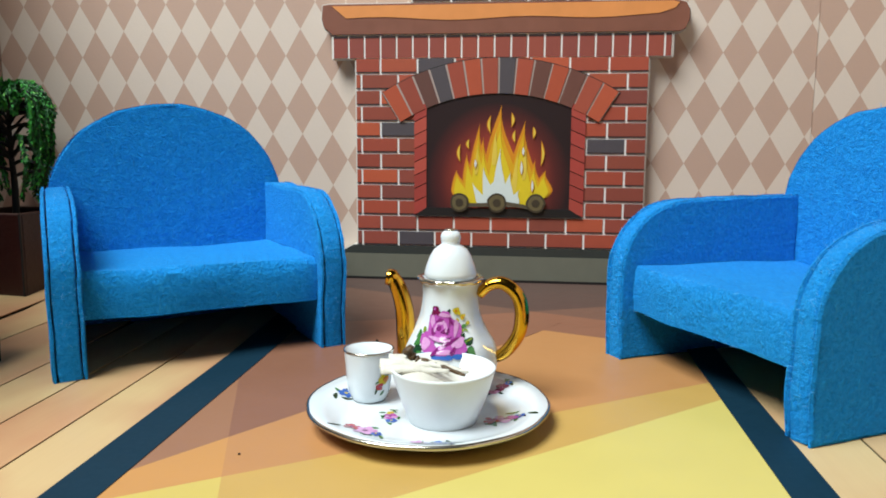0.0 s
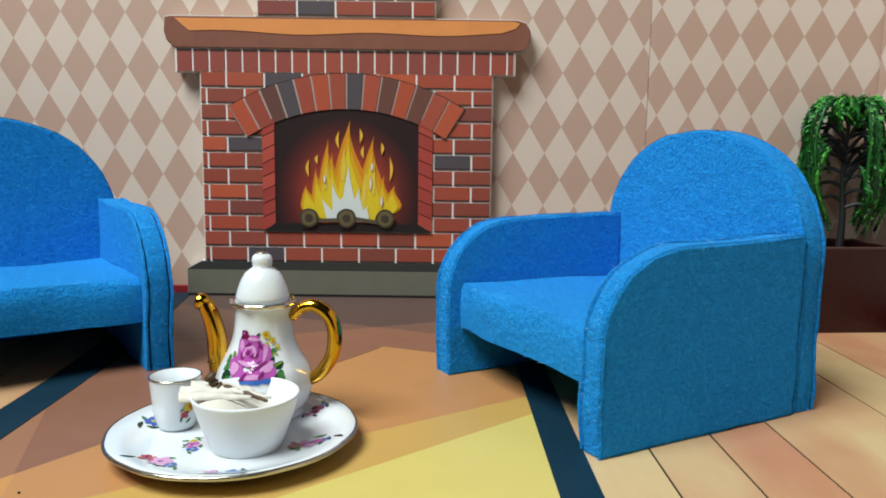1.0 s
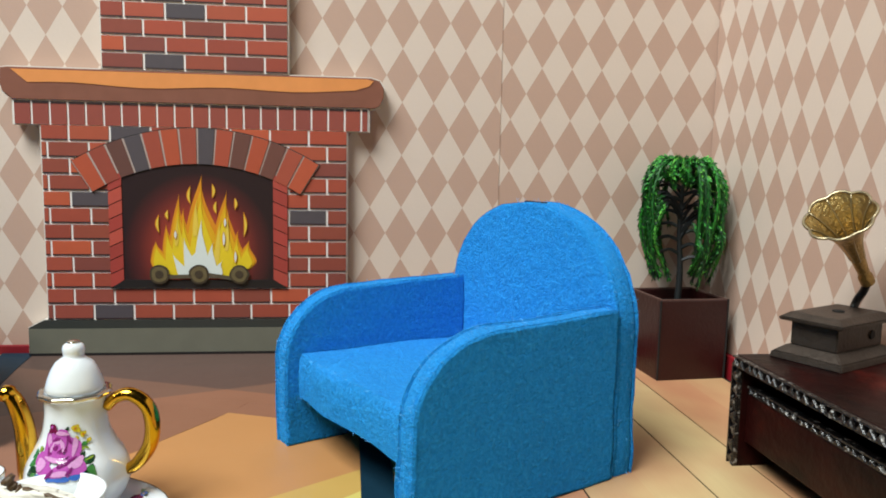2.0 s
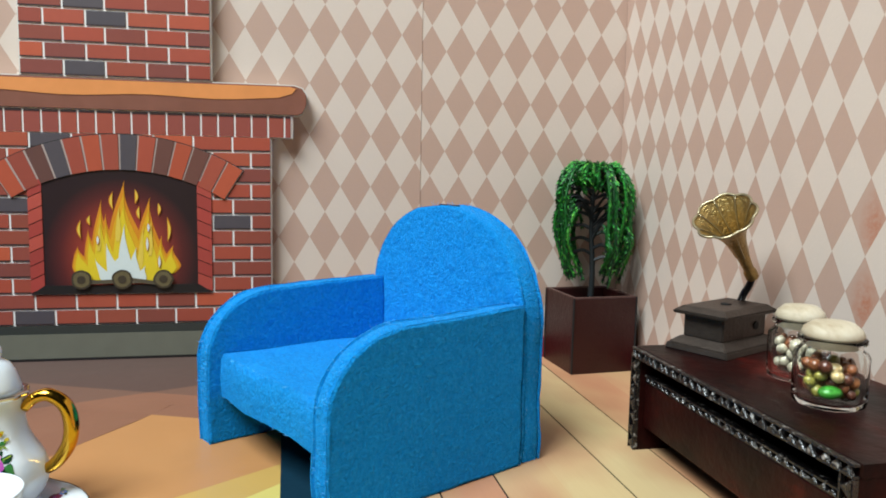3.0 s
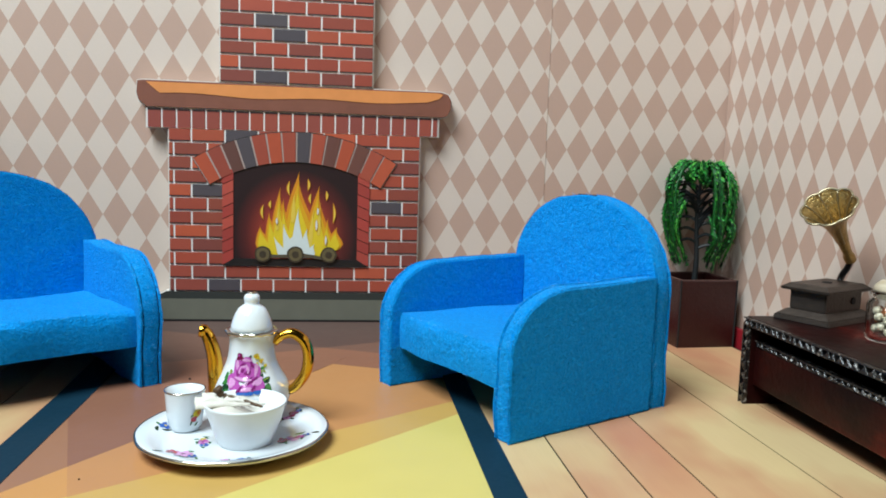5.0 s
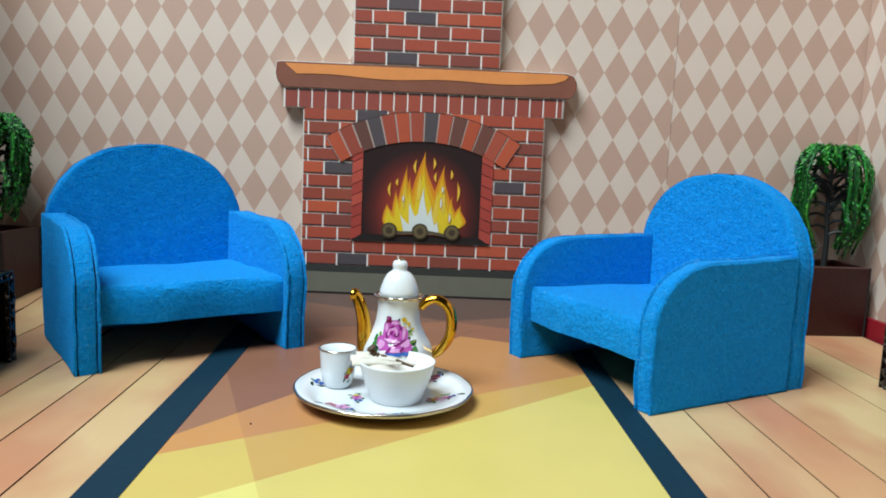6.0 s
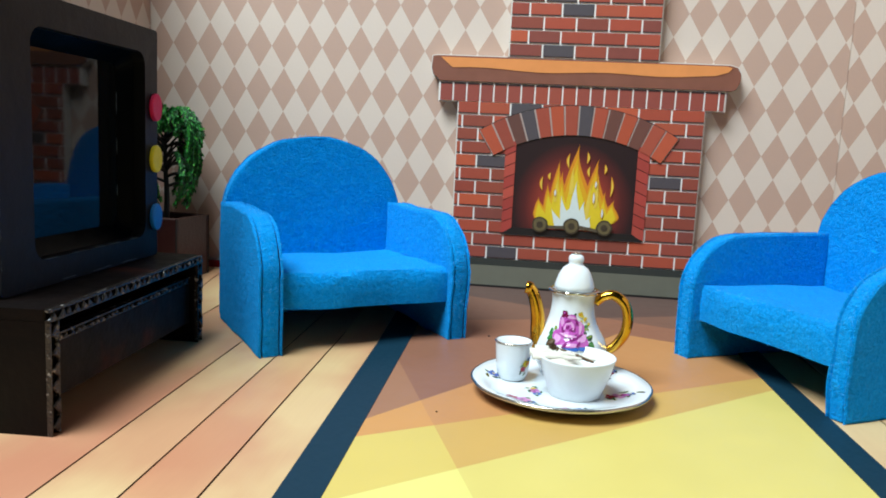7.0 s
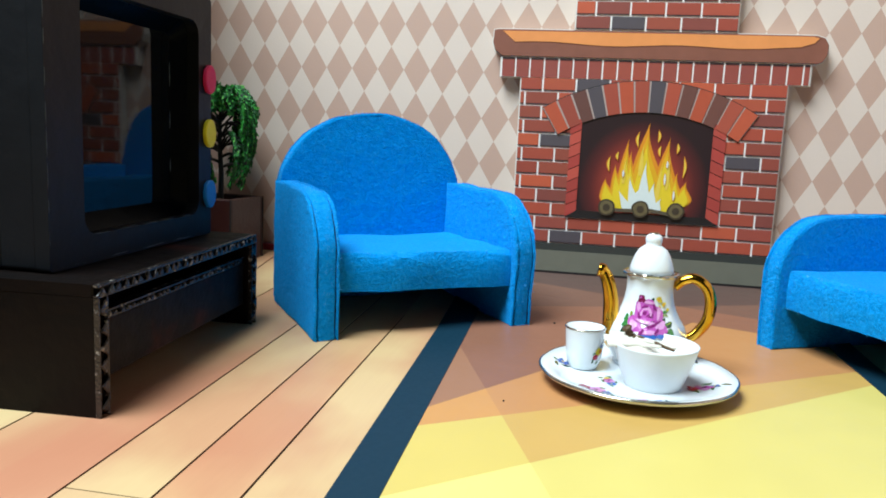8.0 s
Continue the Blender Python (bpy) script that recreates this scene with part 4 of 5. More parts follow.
M["lacquer"], M["lacquer_dark"] = lacquer(), dark_lacquer()
def flute_paint():
    """Glossy dark paint over torn card: the bare card shows at the tips."""
    n = Net("painted_flutes")
    bare = n.math("MINIMUM", n.math("MAXIMUM", n.math("MULTIPLY_ADD", n.noise(520, 3, 0.6), 7.0, -4.0), 0.0), 1.0)
    c = n.mix(bare, srgb(30, 27, 27), srgb(176, 170, 164))
    n.bump(n.noise(1000, 3), 0.0004)
    return n.done(c, 0.22, Specular_IOR_Level=0.7)


M["flute"] = flute_paint()
M["black_gap"] = grained("black_card", srgb(12, 10, 10), 0.8)


def flutes(length, high, pitch=0.0034, deep=0.0012):
    """The zigzag of an open corrugated card edge, along x, facing -y."""
    bm = bmesh.new()
    n = int(length / pitch)
    pitch = length / n
    for k in range(n):
        a = k * pitch
        wob = 0.16 * math.sin(k * 7.3)
        tri = [(a, 0.0004), (a + pitch * 0.96, 0.0004), (a + pitch * (0.5 + wob), high - 0.0004)]
        slab(tri, deep, 0.0003, Matrix.Translation((0, -0.0004 + 0.0003 * math.sin(k * 4.1), 0)), bm)
    box(0, length, -0.0001, deep, 0, 0.0005, 0.0, bm)
    box(0, length, -0.0001, deep, high - 0.0005, high, 0.0, bm)
    return bm


def low_cabinet(name, label, category, m, skin, long=0.098, deep=0.056, high=0.033):
    """Front along x at y=0, facing -y. A card bench with a drawer front hung under a dark slot."""
    unit = thing(name, label, category, m)
    t, tt = 0.0040, 0.0030
    top = part("top", uneven(box(0, long, 0.0012, deep, high - tt, high, 0.0004), 0.0004, 40), skin, unit)
    part("corrugated_edge", slab_shift(flutes(long, tt), 0, 0, high - tt), "flute", top, "corrugated card edge painted dark")
    for k, x0 in enumerate((0.0, long - t)):
        leg = part("side_panel", uneven(box(x0, x0 + t, 0.0012, deep, 0, high - tt - 0.0001, 0.0003), 0.0003, 50, k), skin, unit)
        edge = flutes(high - tt - 0.0002, t, 0.0042)
        turn = Matrix.Translation((x0 + t, 0, 0)) @ pose(0, 0, 0, 0, -90, 0)
        bmesh.ops.transform(edge, matrix=turn, verts=edge.verts)
        part("corrugated_edge", edge, "flute", leg, "corrugated card edge painted dark")
    drawer = part("drawer_front", uneven(box(t + 0.0002, long - t - 0.0002, 0.0030, 0.0062, 0.0075, 0.0225, 0.0003), 0.0004, 40, 4), skin, unit)
    edge = slab_shift(flutes(long - 2 * t - 0.0006, 0.0022, 0.0030, 0.0024), t + 0.0003, 0.0030, 0.0225)
    part("corrugated_edge", edge, "flute", drawer, "corrugated card edge painted dark")
    part("back_panel", box(t, long - t, deep - 0.003, deep, 0.006, high - tt - 0.0002), "black_gap", unit)
    part("drawer_floor", box(t + 0.0002, long - t - 0.0002, 0.0064, deep - 0.0031, 0.0080, 0.0100), "black_gap", unit)
    return unit


def slab_shift(bm, x, y, z):
    bmesh.ops.translate(bm, vec=(x, y, z), verts=bm.verts)
    return bm


# Cabinet under the gramophone: its front faces west.
low_cabinet("cabinet", "low dark red lacquered card cabinet with corrugated edges", "cabinet", stand_at(0.1815, 0.2175, 0.0, -1.0), "lacquer", deep=0.0495)
# The television stand faces east.
low_cabinet("television_stand", "low blackish brown card bench with corrugated edges", "stand", stand_at(-0.1308, 0.1135, -0.050, 0.999), "lacquer_dark", deep=0.075, high=0.0325)


# ---- television ----
M["tv_black"] = grained("black_painted_card", srgb(17, 20, 25), 0.5, 0.35, 60, 220, 0.00015, Specular_IOR_Level=0.25)
M["tv_inner"] = grained("glossy_black_tape", srgb(4, 8, 14), 0.3, 0.3, 200, 120, 0.0003, Specular_IOR_Level=0.03)
M["screen"] = grained("dark_glass", (0.004, 0.005, 0.006, 1), 0.04, 0.1, Specular_IOR_Level=0.22)
for key, rgb in (("button_red", (236, 20, 92)), ("button_yellow", (252, 234, 20)), ("button_blue", (24, 138, 232))):
    M[key] = grained(key, srgb(*rgb), 0.6, 0.1, 500, 1500, 0.0002)


def rounded(x0, x1, z0, z1, r, n=5):
    out = []
    for cx, cz, a in ((x1 - r, z0 + r, -90), (x1 - r, z1 - r, 0), (x0 + r, z1 - r, 90), (x0 + r, z0 + r, 180)):
        out += ellipse_arc(cx, cz, r, r, a, a + 90, n)
    return out


def framed(outer, hole, t):
    """A plate with an opening; both outlines have the same number of corners."""
    bm = bmesh.new()
    n = len(outer)
    f = [[bm.verts.new((p[0], y, p[1])) for p in o] for o in (outer, hole) for y in (0.0, t)]
    for a, b in ((0, 2), (3, 1), (1, 0), (2, 3)):
        for i in range(n):
            j = (i + 1) % n
            bm.faces.new((f[a][i], f[a][j], f[b][j], f[b][i]))
    return bm


# Local frame: x along the front, y to the back, z up.
TVL, TVH = 0.084, 0.0795
tv = thing("television", "black card television with dark glossy screen and three coloured buttons", "television", stand_at(-0.1485, 0.1200, -0.012, 1.0) @ Matrix.Translation((0, 0, 0.0330)))
outer = rounded(0, TVL, 0, TVH, 0.0012)
hole = rounded(0.0140, TVL - 0.0085, 0.0075, TVH - 0.0085, 0.0050)
part("front_frame", uneven(framed(outer, hole, 0.004), 0.0004, 50), "tv_black", tv)
deep_hole = rounded(0.0142, TVL - 0.0120, 0.0120, TVH - 0.0130, 0.0030)
bm = bmesh.new()
ra = [bm.verts.new((p[0], 0.0041, p[1])) for p in hole]
rb = [bm.verts.new((p[0], 0.0085, p[1])) for p in deep_hole]
for i in range(len(ra)):
    j = (i + 1) % len(ra)
    bm.faces.new((ra[i], ra[j], rb[j], rb[i]))
part("inner_bezel", bm, "tv_inner", tv)
part("screen", box(0.012, TVL - 0.0105, 0.0086, 0.0096, 0.012, TVH - 0.011), "screen", tv, "dark reflecting screen")
part("case", box(0.0004, TVL - 0.0004, 0.0132, 0.060, 0.0004, TVH - 0.0004, 0.0008), "tv_black", tv)
bm = framed(inset(outer, 0.0002), rounded(0.0030, TVL - 0.0030, 0.0030, TVH - 0.0030, 0.0015), 0.0092)
part("case_rim", slab_shift(bm, 0, 0.0040, 0), "tv_black", tv)
for key, z in (("button_red", 0.0528), ("button_yellow", 0.0347), ("button_blue", 0.0140)):
    disc = [(TVL - 0.0026 + 0.0036 * math.cos(a), z + 0.0048 * math.sin(a)) for a in [2 * math.pi * i / 24 for i in range(24)]]
    part("button", slab(disc, 0.0016, 0.0004, Matrix.Translation((0, -0.0017, 0)), steps=2), key, tv, key.split("_")[1] + " felt button")


# Glints on the television's edges, put in as thin pale-coloured lines.
M["worn_edge"] = grained("painted_edge_glint", srgb(74, 88, 96), 0.35, 0.8, 300)
glint_random = random.Random(12)


def glint_line(p, q, gaps):
    """A pale painted glint along an edge, broken at random."""
    p, q = Vector(p), Vector(q)
    for k in range(gaps):
        a = (k + glint_random.uniform(0.0, 0.4)) / gaps
        b = (k + glint_random.uniform(0.55, 1.0)) / gaps
        pts = [p.lerp(q, a + (b - a) * i / 5) + Vector((0, 0, glint_random.uniform(-1, 1) * 0.00015)) for i in range(6)]
        part("worn_edge", tube(pts, [0.00004, 0.00010, 0.00014, 0.00010, 0.00012, 0.00004], 5), "worn_edge", tv, "pale painted glint along an edge", smooth=True)


glint_line((0.0004, -0.0001, 0.004), (0.0004, -0.0001, TVH - 0.004), 9)
glint_line((0.0175, -0.0001, 0.0076), (TVL - 0.0130, -0.0001, 0.0079), 5)
glint_line((TVL - 0.0121, 0.0084, 0.016), (TVL - 0.0121, 0.0084, TVH - 0.017), 3)
glint_line((0.002, -0.0001, 0.0006), (TVL - 0.012, -0.0001, 0.0006), 4)


# ---- gramophone ----
M["bronze"] = grained("aged_bronze", (0.060, 0.044, 0.035, 1), 0.45, 0.35, 300, 900, 0.0002, Metallic=0.6)
M["brass"] = grained("aged_brass", (0.42, 0.29, 0.11, 1), 0.36, 0.6, 500, 900, 0.0005, Metallic=0.9)
M["brass_rib"] = grained("bright_brass", (0.42, 0.35, 0.22, 1), 0.35, 0.3, 600, Metallic=0.9)
M["tube_black"] = grained("black_tube", srgb(14, 16, 24), 0.3)
gram = thing("gramophone", "miniature bronze gramophone with a fluted brass horn, on the cabinet", "gramophone", stand_at(0.2107, 0.2124, 0.90, 0.44) @ Matrix.Translation((0, 0, 0.0331)))


def frustum(a, b, z0, z1, bev=0.0003):
    """A low block, half as deep again in x, that narrows from a to b."""
    bm = bmesh.new()
    g = 0.0050
    lo = [bm.verts.new((sx * (a + g), sy * a, z0)) for sx, sy in ((-1, -1), (1, -1), (1, 1), (-1, 1))]
    hi = [bm.verts.new((sx * (b + g), sy * b, z1)) for sx, sy in ((-1, -1), (1, -1), (1, 1), (-1, 1))]
    bm.faces.new(lo[::-1])
    bm.faces.new(hi)
    for i in range(4):
        bm.faces.new((lo[i], lo[(i + 1) % 4], hi[(i + 1) % 4], hi[i]))
    bmesh.ops.bevel(bm, geom=list(bm.edges), offset=bev, segments=2, affect="EDGES")
    return bm


part("plinth", frustum(0.0110, 0.0106, 0.0, 0.0020), "bronze", gram)
part("plinth_slope", frustum(0.0104, 0.0076, 0.0020, 0.0042), "bronze", gram)
case = part("case", frustum(0.0070, 0.0070, 0.0042, 0.0114), "bronze", gram)
part("lid", frustum(0.0094, 0.0096, 0.0114, 0.0124, 0.0002), "bronze", gram)
part("lid_slope", frustum(0.0094, 0.0072, 0.0124, 0.0140, 0.0002), "bronze", gram)
part("turntable", lathe([(0.0001, 0.0140), (0.0017, 0.0140), (0.0017, 0.0143), (0.0001, 0.0143)], 20), "black_gap", gram, smooth=True)
hole_disc = lathe([(0.0001, 0.0), (0.0013, 0.0), (0.0013, 0.0003), (0.0001, 0.0003)], 16)
bmesh.ops.transform(hole_disc, matrix=Matrix.Translation((0.0060, -0.0071, 0.0078)) @ pose(0, 0, 0, 90, 0, 0), verts=hole_disc.verts)
part("crank_hole", hole_disc, "black_gap", case)
bell = Vector((-0.0071, -0.0021, 0.0428))
heel = Vector((0.0116, -0.0017, 0.0222))
part("tone_arm", tube(bezier([(0.0112, 0.0020, 0.0125), (0.0128, 0.0016, 0.0160), (0.0130, 0.0000, 0.0190), heel], 6), 0.0012, 10), "tube_black", gram, "black tube", smooth=True)
axis_dir = (bell - heel).normalized()
face_dir = Vector((-0.70, -0.08, 0.71)).normalized()
bm = bmesh.new()
loops = []
STEPS, NP = 22, 72
for i in range(STEPS + 1):
    t = i / STEPS
    centre = heel.lerp(bell, t)
    d = axis_dir.lerp(face_dir, smoothstep((t - 0.5) / 0.5)).normalized()
    r = 0.0014 + 0.0016 * t + 0.0062 * t**4
    if i < 3:
        r = 0.0021
    u = d.cross(Vector((0, 0, 1))).normalized()
    v = u.cross(d)
    flute = 0.10 * smoothstep((t - 0.55) / 0.45)
    ring = []
    for k in range(NP):
        a = 2 * math.pi * k / NP
        q = r * (1 + flute * (abs(math.sin(4 * a)) - 0.5))
        ring.append(bm.verts.new(centre + q * (math.cos(a) * u + math.sin(a) * v) - d * 0.0012 * flute * 6 * (1 - abs(math.sin(4 * a))) * 0.3))
    loops.append(ring)
for a, b in zip(loops, loops[1:]):
    for k in range(NP):
        bm.faces.new((a[k], a[(k + 1) % NP], b[(k + 1) % NP], b[k]))
rim_pts = [v.co.copy() for v in loops[-1]]
rib_lines = [[loops[i][k].co.copy() for i in range(8, STEPS + 1)] for k in range(0, NP, 9)]
horn = part("horn", bm, "brass", gram, "fluted brass horn", smooth=True)
part("horn_rim", tube(rim_pts + rim_pts[:1], 0.00045, 6), "brass_rib", horn, smooth=True)
for pts in rib_lines:
    part("rib", tube([p + (bell + face_dir * 0.004 - p).normalized() * 0.0002 for p in pts], 0.00022, 5), "brass_rib", horn, smooth=True)


# ---- jars ----
def clear_glass():
    n = Net("clear_glass")
    return n.done((0.97, 0.99, 0.98, 1), 0.02, Transmission_Weight=1.0, IOR=1.16)


def stopper_wood():
    n = Net("pale_stopper_wood")
    ring = n.noise(160, 4, 0.6, (1.0, 0.3, 0.8))
    c = n.ramp(ring, [(0.32, srgb(176, 152, 120)), (0.5, srgb(214, 198, 170)), (0.7, srgb(230, 218, 196))])
    n.bump(ring, 0.0002)
    return n.done(c, 0.6)


M["glass"] = clear_glass()
M["cork"] = stopper_wood()
for key, rgb in (("bead_brown", (134, 76, 42)), ("bead_orange", (176, 108, 60)), ("bead_dark", (92, 46, 30)), ("bead_cream", (196, 168, 116)), ("bead_green", (64, 150, 48)), ("bead_olive", (150, 140, 62)), ("bead_white", (186, 174, 150)), ("bead_grey", (92, 82, 68))):
    M[key] = grained(key, srgb(*[v * 0.86 for v in rgb]), 0.3, 0.35, 500)


def jar(label, x, y, r, high, keys, seed, green=False):
    ob = thing("jar", label, "jar", pose(x, y, 0.0331), group="jars on the cabinet")
    prof = [(0.0001, 0.0), (r - 0.0012, 0.0), (r - 0.0003, 0.0005), (r, 0.0016), (r, high * 0.74), (r - 0.0005, high * 0.80), (r - 0.0016, high * 0.84), (r - 0.0017, high * 0.90), (r - 0.0008, high * 0.94), (r - 0.0008, high), (r - 0.0020, high)]
    inner = [(r - 0.0026, high * 0.88), (r - 0.0014, high * 0.78), (r - 0.0009, high * 0.72), (r - 0.0009, 0.0020), (r - 0.0020, 0.0010), (0.0001, 0.0010)]
    g = part("glass", lathe(prof + inner, 40), "glass", ob, "clear glass body", smooth=True)
    g.visible_shadow = False
    top = [(r - 0.0030, high * 0.86), (r - 0.0026, high - 0.0004), (r - 0.0018, high + 0.0001), (r - 0.0014, high + 0.0008), (r - 0.0020, high + 0.0022), (r * 0.55, high + 0.0037), (r * 0.2, high + 0.0041), (0.0001, high + 0.0041)]
    part("stopper", lathe([(0.0001, high * 0.86)] + top, 40), "cork", ob, "pale rounded stopper", smooth=True)
    rr = random.Random(seed)
    inside = r - 0.0014
    placed = []
    if green:
        placed.append((Vector((-0.0030, -inside + 0.0030, 0.0040)), 0.0026, "bead_green"))
    tries = 0
    while len(placed) < 60 and tries < 9000:
        tries += 1
        size = rr.uniform(0.0015, 0.0023)
        a, d = rr.uniform(0, 6.283), math.sqrt(rr.random()) * (inside - size)
        p = Vector((d * math.cos(a), d * math.sin(a), rr.uniform(0.0012 + size, high * 0.60)))
        if all((p - q).length > 0.78 * (size + s) for q, s, _ in placed):
            placed.append((p, size, rr.choice(keys)))
    for p, size, key in placed:
        bm = bmesh.new()
        bmesh.ops.create_icosphere(bm, subdivisions=2, radius=size)
        stretch = (1.2, 0.9, 0.62) if key == "bead_green" else (1, 1, rr.uniform(0.8, 1.0))
        bmesh.ops.transform(bm, matrix=Matrix.Translation(p) @ (Matrix() if key == "bead_green" else Euler((rr.uniform(0, 3), rr.uniform(0, 3), 0)).to_matrix().to_4x4()) @ Matrix.Diagonal((*stretch, 1)), verts=bm.verts)
        part("bead", bm, key, ob, smooth=True)
    return ob


jar("glass jar of brown wooden beads and a green one, pale stopper", 0.2037, 0.1552, 0.0086, 0.0166, ["bead_brown", "bead_orange", "bead_dark", "bead_brown", "bead_cream", "bead_olive"], 3, True)
jar("glass jar of pale shells and grey bits, pale stopper", 0.2112, 0.1772, 0.0080, 0.0164, ["bead_white", "bead_grey", "bead_cream", "bead_white", "bead_brown"], 8)


# ---- potted willows ----
M["pot"] = grained("maroon_card", srgb(48, 10, 9), 0.4, 0.25, 120, 700, 0.0002)
M["pot_edge"] = grained("worn_card_edge", srgb(96, 66, 58), 0.7, 0.9, 900)
M["soil"] = grained("dark_filling", srgb(40, 18, 16), 0.9, 0.4, 600, 900, 0.0008)
M["twig"] = grained("dark_wire_twig", srgb(14, 20, 22), 0.6, 0.3)


def leaf_material():
    n = Net("flocked_leaf")
    isle = n.tree.nodes.new("ShaderNodeNewGeometry").outputs["Random Per Island"]
    c = n.ramp(isle, [(0.0, srgb(5, 52, 18)), (0.5, srgb(16, 112, 36)), (0.85, srgb(48, 170, 52)), (1.0, srgb(118, 208, 76))])
    return n.done(c, 0.6)


M["foliage"] = leaf_material()


def willow(label, m, wide, pot_high, low, high, seed, spread, gap):
    ob = thing("potted_tree", label, "potted plant", m, group="potted willows")
    half, t = wide / 2, 0.0016
    for k, (x0, x1, y0, y1) in enumerate(((-half, half, -half, -half + t), (-half, half, half - t, half), (-half, -half + t, -half + t, half - t), (half - t, half, -half + t, half - t))):
        wall = part("pot_wall", uneven(box(x0, x1, y0, y1, 0, pot_high, 0.0003), 0.0003, 60, k), "pot", ob)
        part("pot_rim", box(x0 + 0.0002, x1 - 0.0002, y0 + 0.0002, y1 - 0.0002, pot_high, pot_high + 0.0004), "pot_edge", wall, "torn pale card edge")
    for cx in (-half, half):
        for cy in (-half, half):
            post = tube([(cx, cy, 0.0002), (cx * 1.01, cy, pot_high * 0.5), (cx, cy, pot_high + 0.0002)], 0.00042, 6)
            part("corner_edge", uneven(post, 0.0002, 300, cx * 50), "black_gap", ob, "black worn corner edge")
    part("soil", box(-half + t, half - t, -half + t, half - t, 0.001, pot_high - 0.0045), "soil", ob)
    r = random.Random(seed)
    tall = high - 0.004
    trunk_path = bezier([(0, 0, pot_high - 0.006), (0.0005, 0, low + 0.004), (-0.0006, 0.0004, (low + tall) / 2), (0.0004, 0, tall)], 6)
    part("trunk", tube(trunk_path, [0.0016 - 0.0009 * i / len(trunk_path) for i in range(len(trunk_path))], 8), "twig", ob, smooth=True)
    twigs, leaves = bmesh.new(), bmesh.new()
    mid = (low + high) / 2
    for k in range(68):
        a = 2 * math.pi * k * 0.382 + r.uniform(-0.25, 0.25)
        ca, sa = math.cos(a), math.sin(a)
        reach = spread * r.uniform(0.84, 1.0)
        # The bush is open through the middle, so that the wire branches show.
        thin = abs(math.sin(a - gap)) < 0.40
        if thin:
            start, top, end, tuck = tall - 0.004 * r.random(), high - 0.003 * r.random(), high - r.uniform(0.007, 0.013), 0.95
        elif k % 2:
            start, top, end, tuck = tall - 0.004 * r.random(), high - 0.003 * r.random(), mid + r.uniform(-0.018, 0.000), r.uniform(0.75, 0.95)
        else:
            start = mid + r.uniform(-0.008, 0.012)
            top, end, tuck = start + 0.005, low + r.uniform(-0.002, 0.006), r.uniform(0.40, 0.75)
        shoulder = top - 0.006 * r.uniform(0.8, 1.3)
        path = bezier([(0, 0, start - 0.003), (0.50 * reach * ca, 0.50 * reach * sa, top - 0.0005), (0.86 * reach * ca, 0.86 * reach * sa, shoulder), (reach * ca, reach * sa, max(end + 0.001, shoulder * 0.62 + end * 0.38)), (reach * tuck * ca, reach * tuck * sa, end)], 5)
        tube(path, 0.00055, 5, twigs)
        first = 4 if k % 2 or thin else 7
        tube(path[first:], [0.0006] * (len(path) - first - 1) + [0.0003], 5, leaves)
        for i in range(first, len(path)):
            for _ in range(15):
                p = path[i] + (path[i - 1] - path[i]) * r.random() + Vector((r.uniform(-1, 1), r.uniform(-1, 1), r.uniform(-1, 1))) * 0.0007
                along = (path[i] - path[i - 1]).normalized()
                d = (along * 2.0 + Vector((r.uniform(-1, 1), r.uniform(-1, 1), r.uniform(-1, 1)))).normalized()
                s = d.orthogonal().normalized()
                q, w = r.uniform(0.0014, 0.0028), 0.00034
                vs = [leaves.verts.new(c) for c in (p - s * w, p + d * q * 0.5 - s * w * 1.2 + s.cross(d) * 0.0002, p + d * q, p + d * q * 0.5 + s * w * 1.4)]
                leaves.faces.new(vs)
    for k in range(14):
        a, z = gap + math.pi / 2 + math.pi * k + 0.5 * math.sin(k * 2.3), low + 0.008 + (tall - low - 0.012) * k / 13
        out = spread * r.uniform(0.45, 0.75)
        tube(bezier([(0, 0, z), (0.5 * out * math.cos(a), 0.5 * out * math.sin(a), z + 0.002), (out * math.cos(a), out * math.sin(a), z + 0.001)], 4), 0.0008, 5, twigs)
    part("twig_work", twigs, "twig", ob)
    crown = part("crown", leaves, "foliage", ob, "drooping green flocked leaves")
    crown["kind"] = "stuff"
    return ob


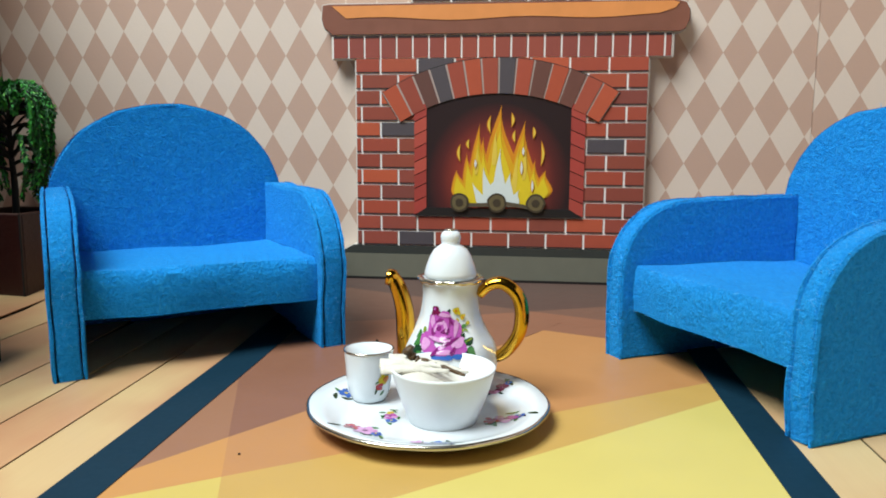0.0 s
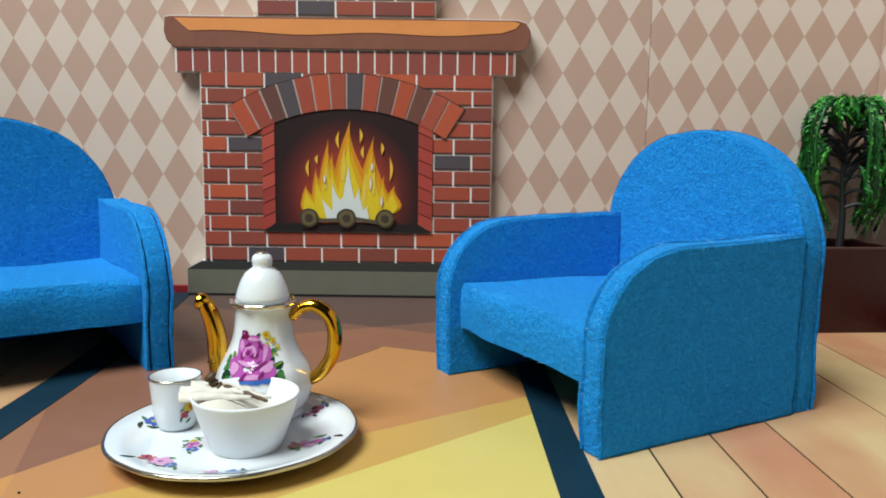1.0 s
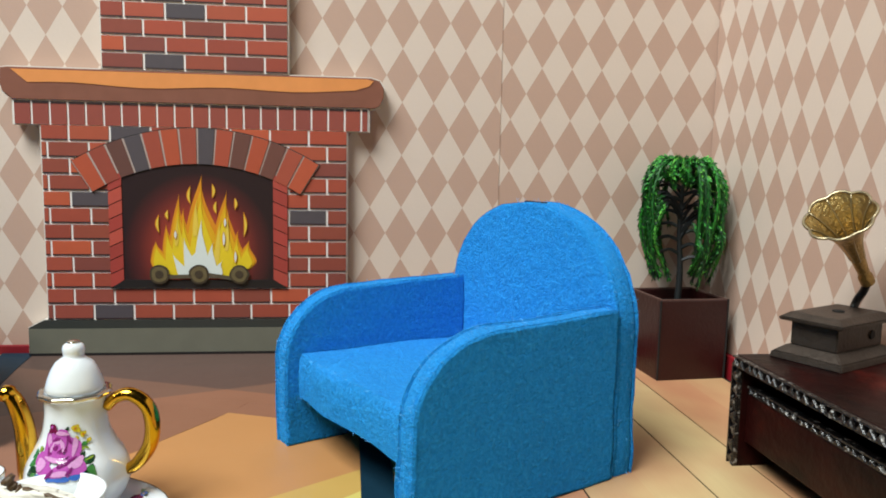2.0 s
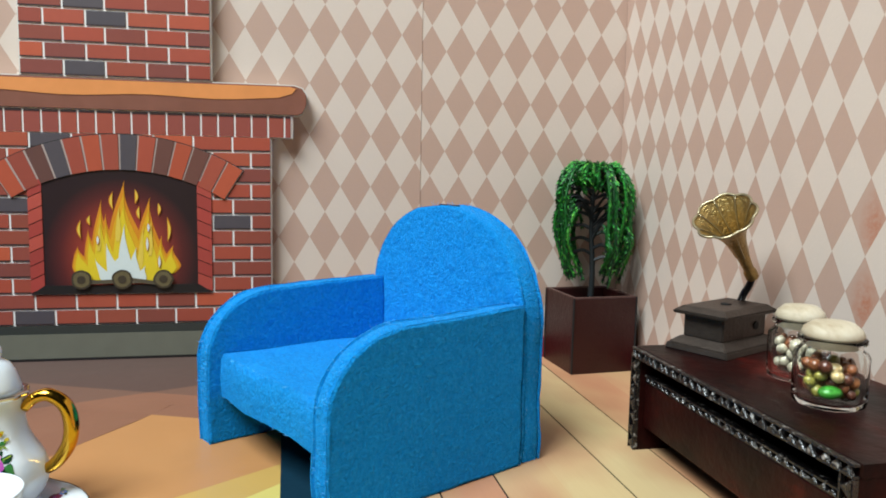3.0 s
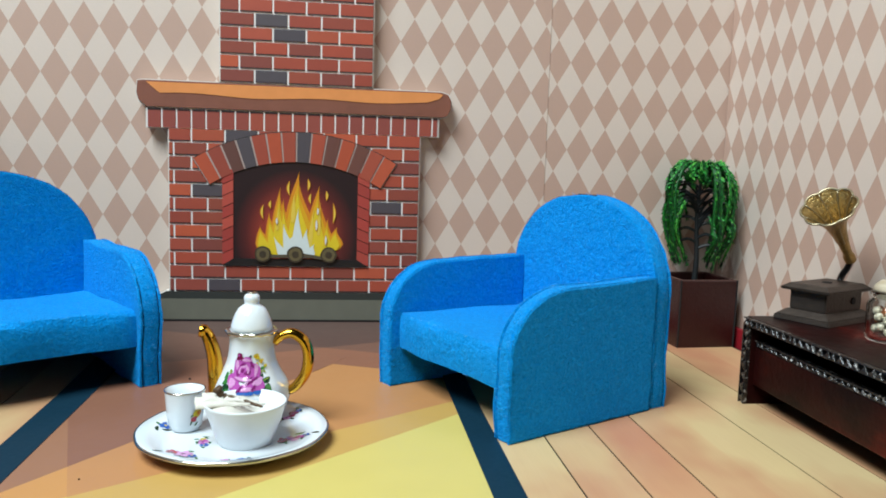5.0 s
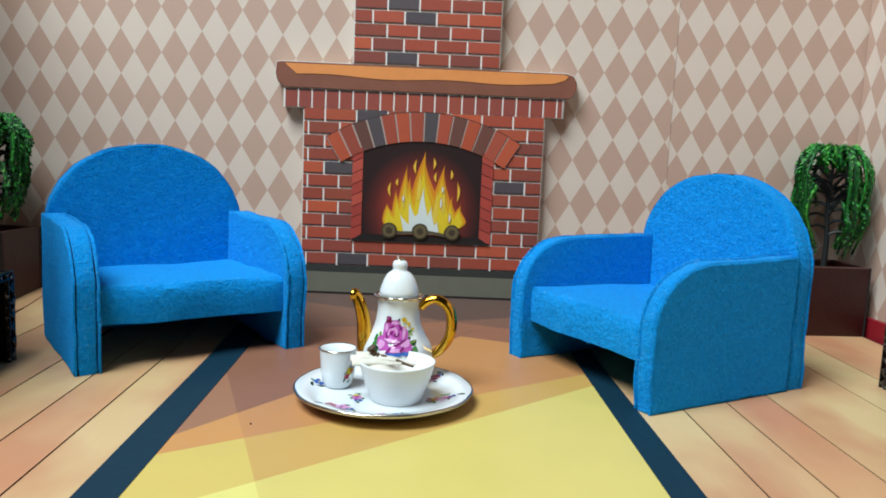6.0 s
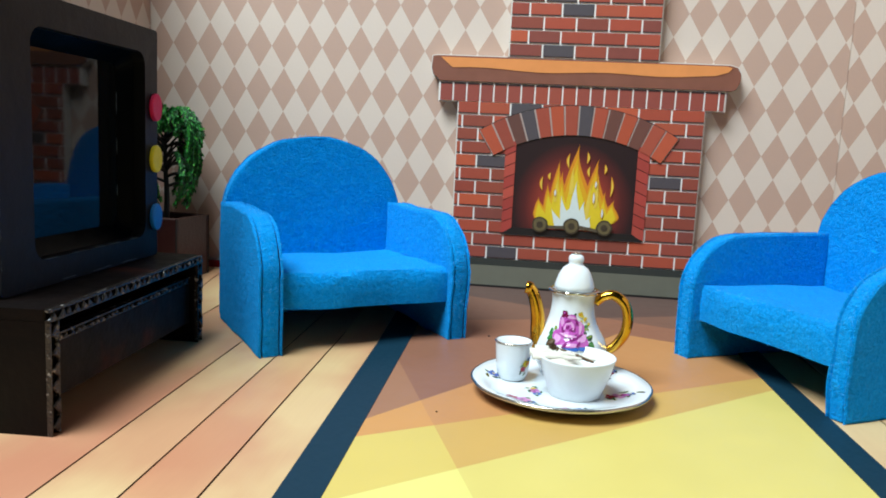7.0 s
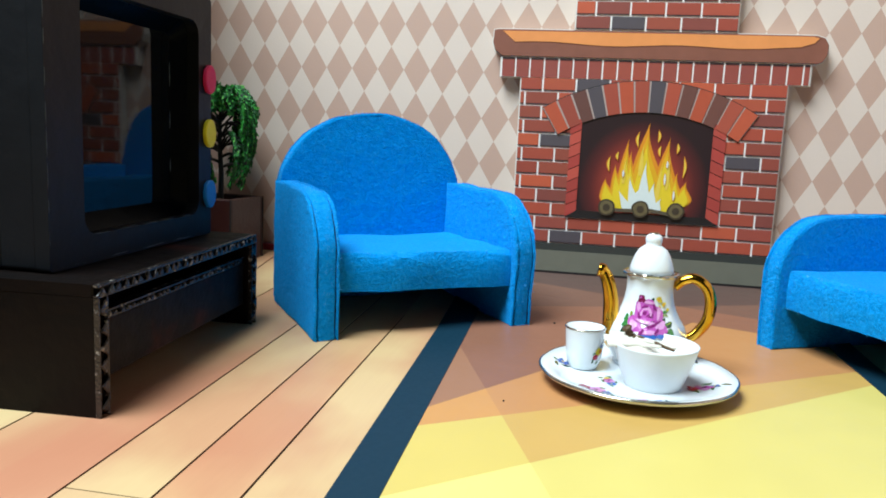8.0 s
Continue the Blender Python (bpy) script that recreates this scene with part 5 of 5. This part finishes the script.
willow("green weeping tree in square maroon card pot in the corner", pose(0.2080, 0.3160, 0.0, 0, 0, 4), 0.0300, 0.0335, 0.040, 0.0925, 5, 0.0180, -2.09)
willow("green weeping tree in square maroon card pot behind the television", pose(-0.1975, 0.3060, lift(-0.18, 0.291), 0, 0, -6), 0.0300, 0.0335, 0.040, 0.0880, 9, 0.0175, -1.0)


# ---- printed planks ----
def planks(edges, lines, y_cuts, skew=0.0):
    for i, (a, b) in enumerate(zip(edges, edges[1:])):
        ga = 0.00030 if i in lines else 0.0
        gb = 0.00030 if i + 1 in lines else 0.0
        for lo, hi in zip(y_cuts[i % len(y_cuts)], y_cuts[i % len(y_cuts)][1:]):
            lo, hi = lo + 0.0002, hi - 0.0002
            sl, sh = skew * (lo - 0.15), skew * (hi - 0.15)
            sheet([(a + ga + sl, lo), (b - gb + sl, lo), (b - gb + sh, hi), (a + ga + sh, hi)], 0.0, "plank", "plank", floor)


planks([0.0795, 0.0962, 0.1140, 0.1318, 0.1496, 0.1668, 0.1872, 0.2060, 0.2240], {1, 2, 3, 5, 6, 8}, [(-0.19, 0.02, 0.3335), (-0.19, 0.3335)])
planks([-0.2190, -0.2030, -0.1860, -0.1690, -0.1495, -0.1345, -0.1185, -0.1003, -0.0840, -0.0640], {0, 1, 3, 4, 6, 7, 8}, [(-0.19, 0.081, 0.3335), (-0.19, 0.081, 0.3335), (-0.19, 0.3335)], -0.032)
sheet([(-0.219, 0.258), (0.226, 0.258), (0.226, 0.3345), (-0.219, 0.3345)], -0.0006, "floor_edge", "card", floor, thick=0.002)

# Crumbs on the rug
M["crumb"] = grained("dark_crumb", srgb(36, 22, 16), 0.8)
for cx, cy, r in ((-0.0285, 0.2475, 0.0005), (-0.0385, 0.1550, 0.00028)):
    bm = bmesh.new()
    bmesh.ops.create_icosphere(bm, subdivisions=2, radius=r)
    bmesh.ops.translate(bm, vec=(cx, cy, 0.0003 + r * 0.6), verts=bm.verts)
    tagged(part("crumb", uneven(bm, r * 0.4, 900), "crumb"), "small dark crumb lying on the rug", "crumb", group="crumbs on the rug")
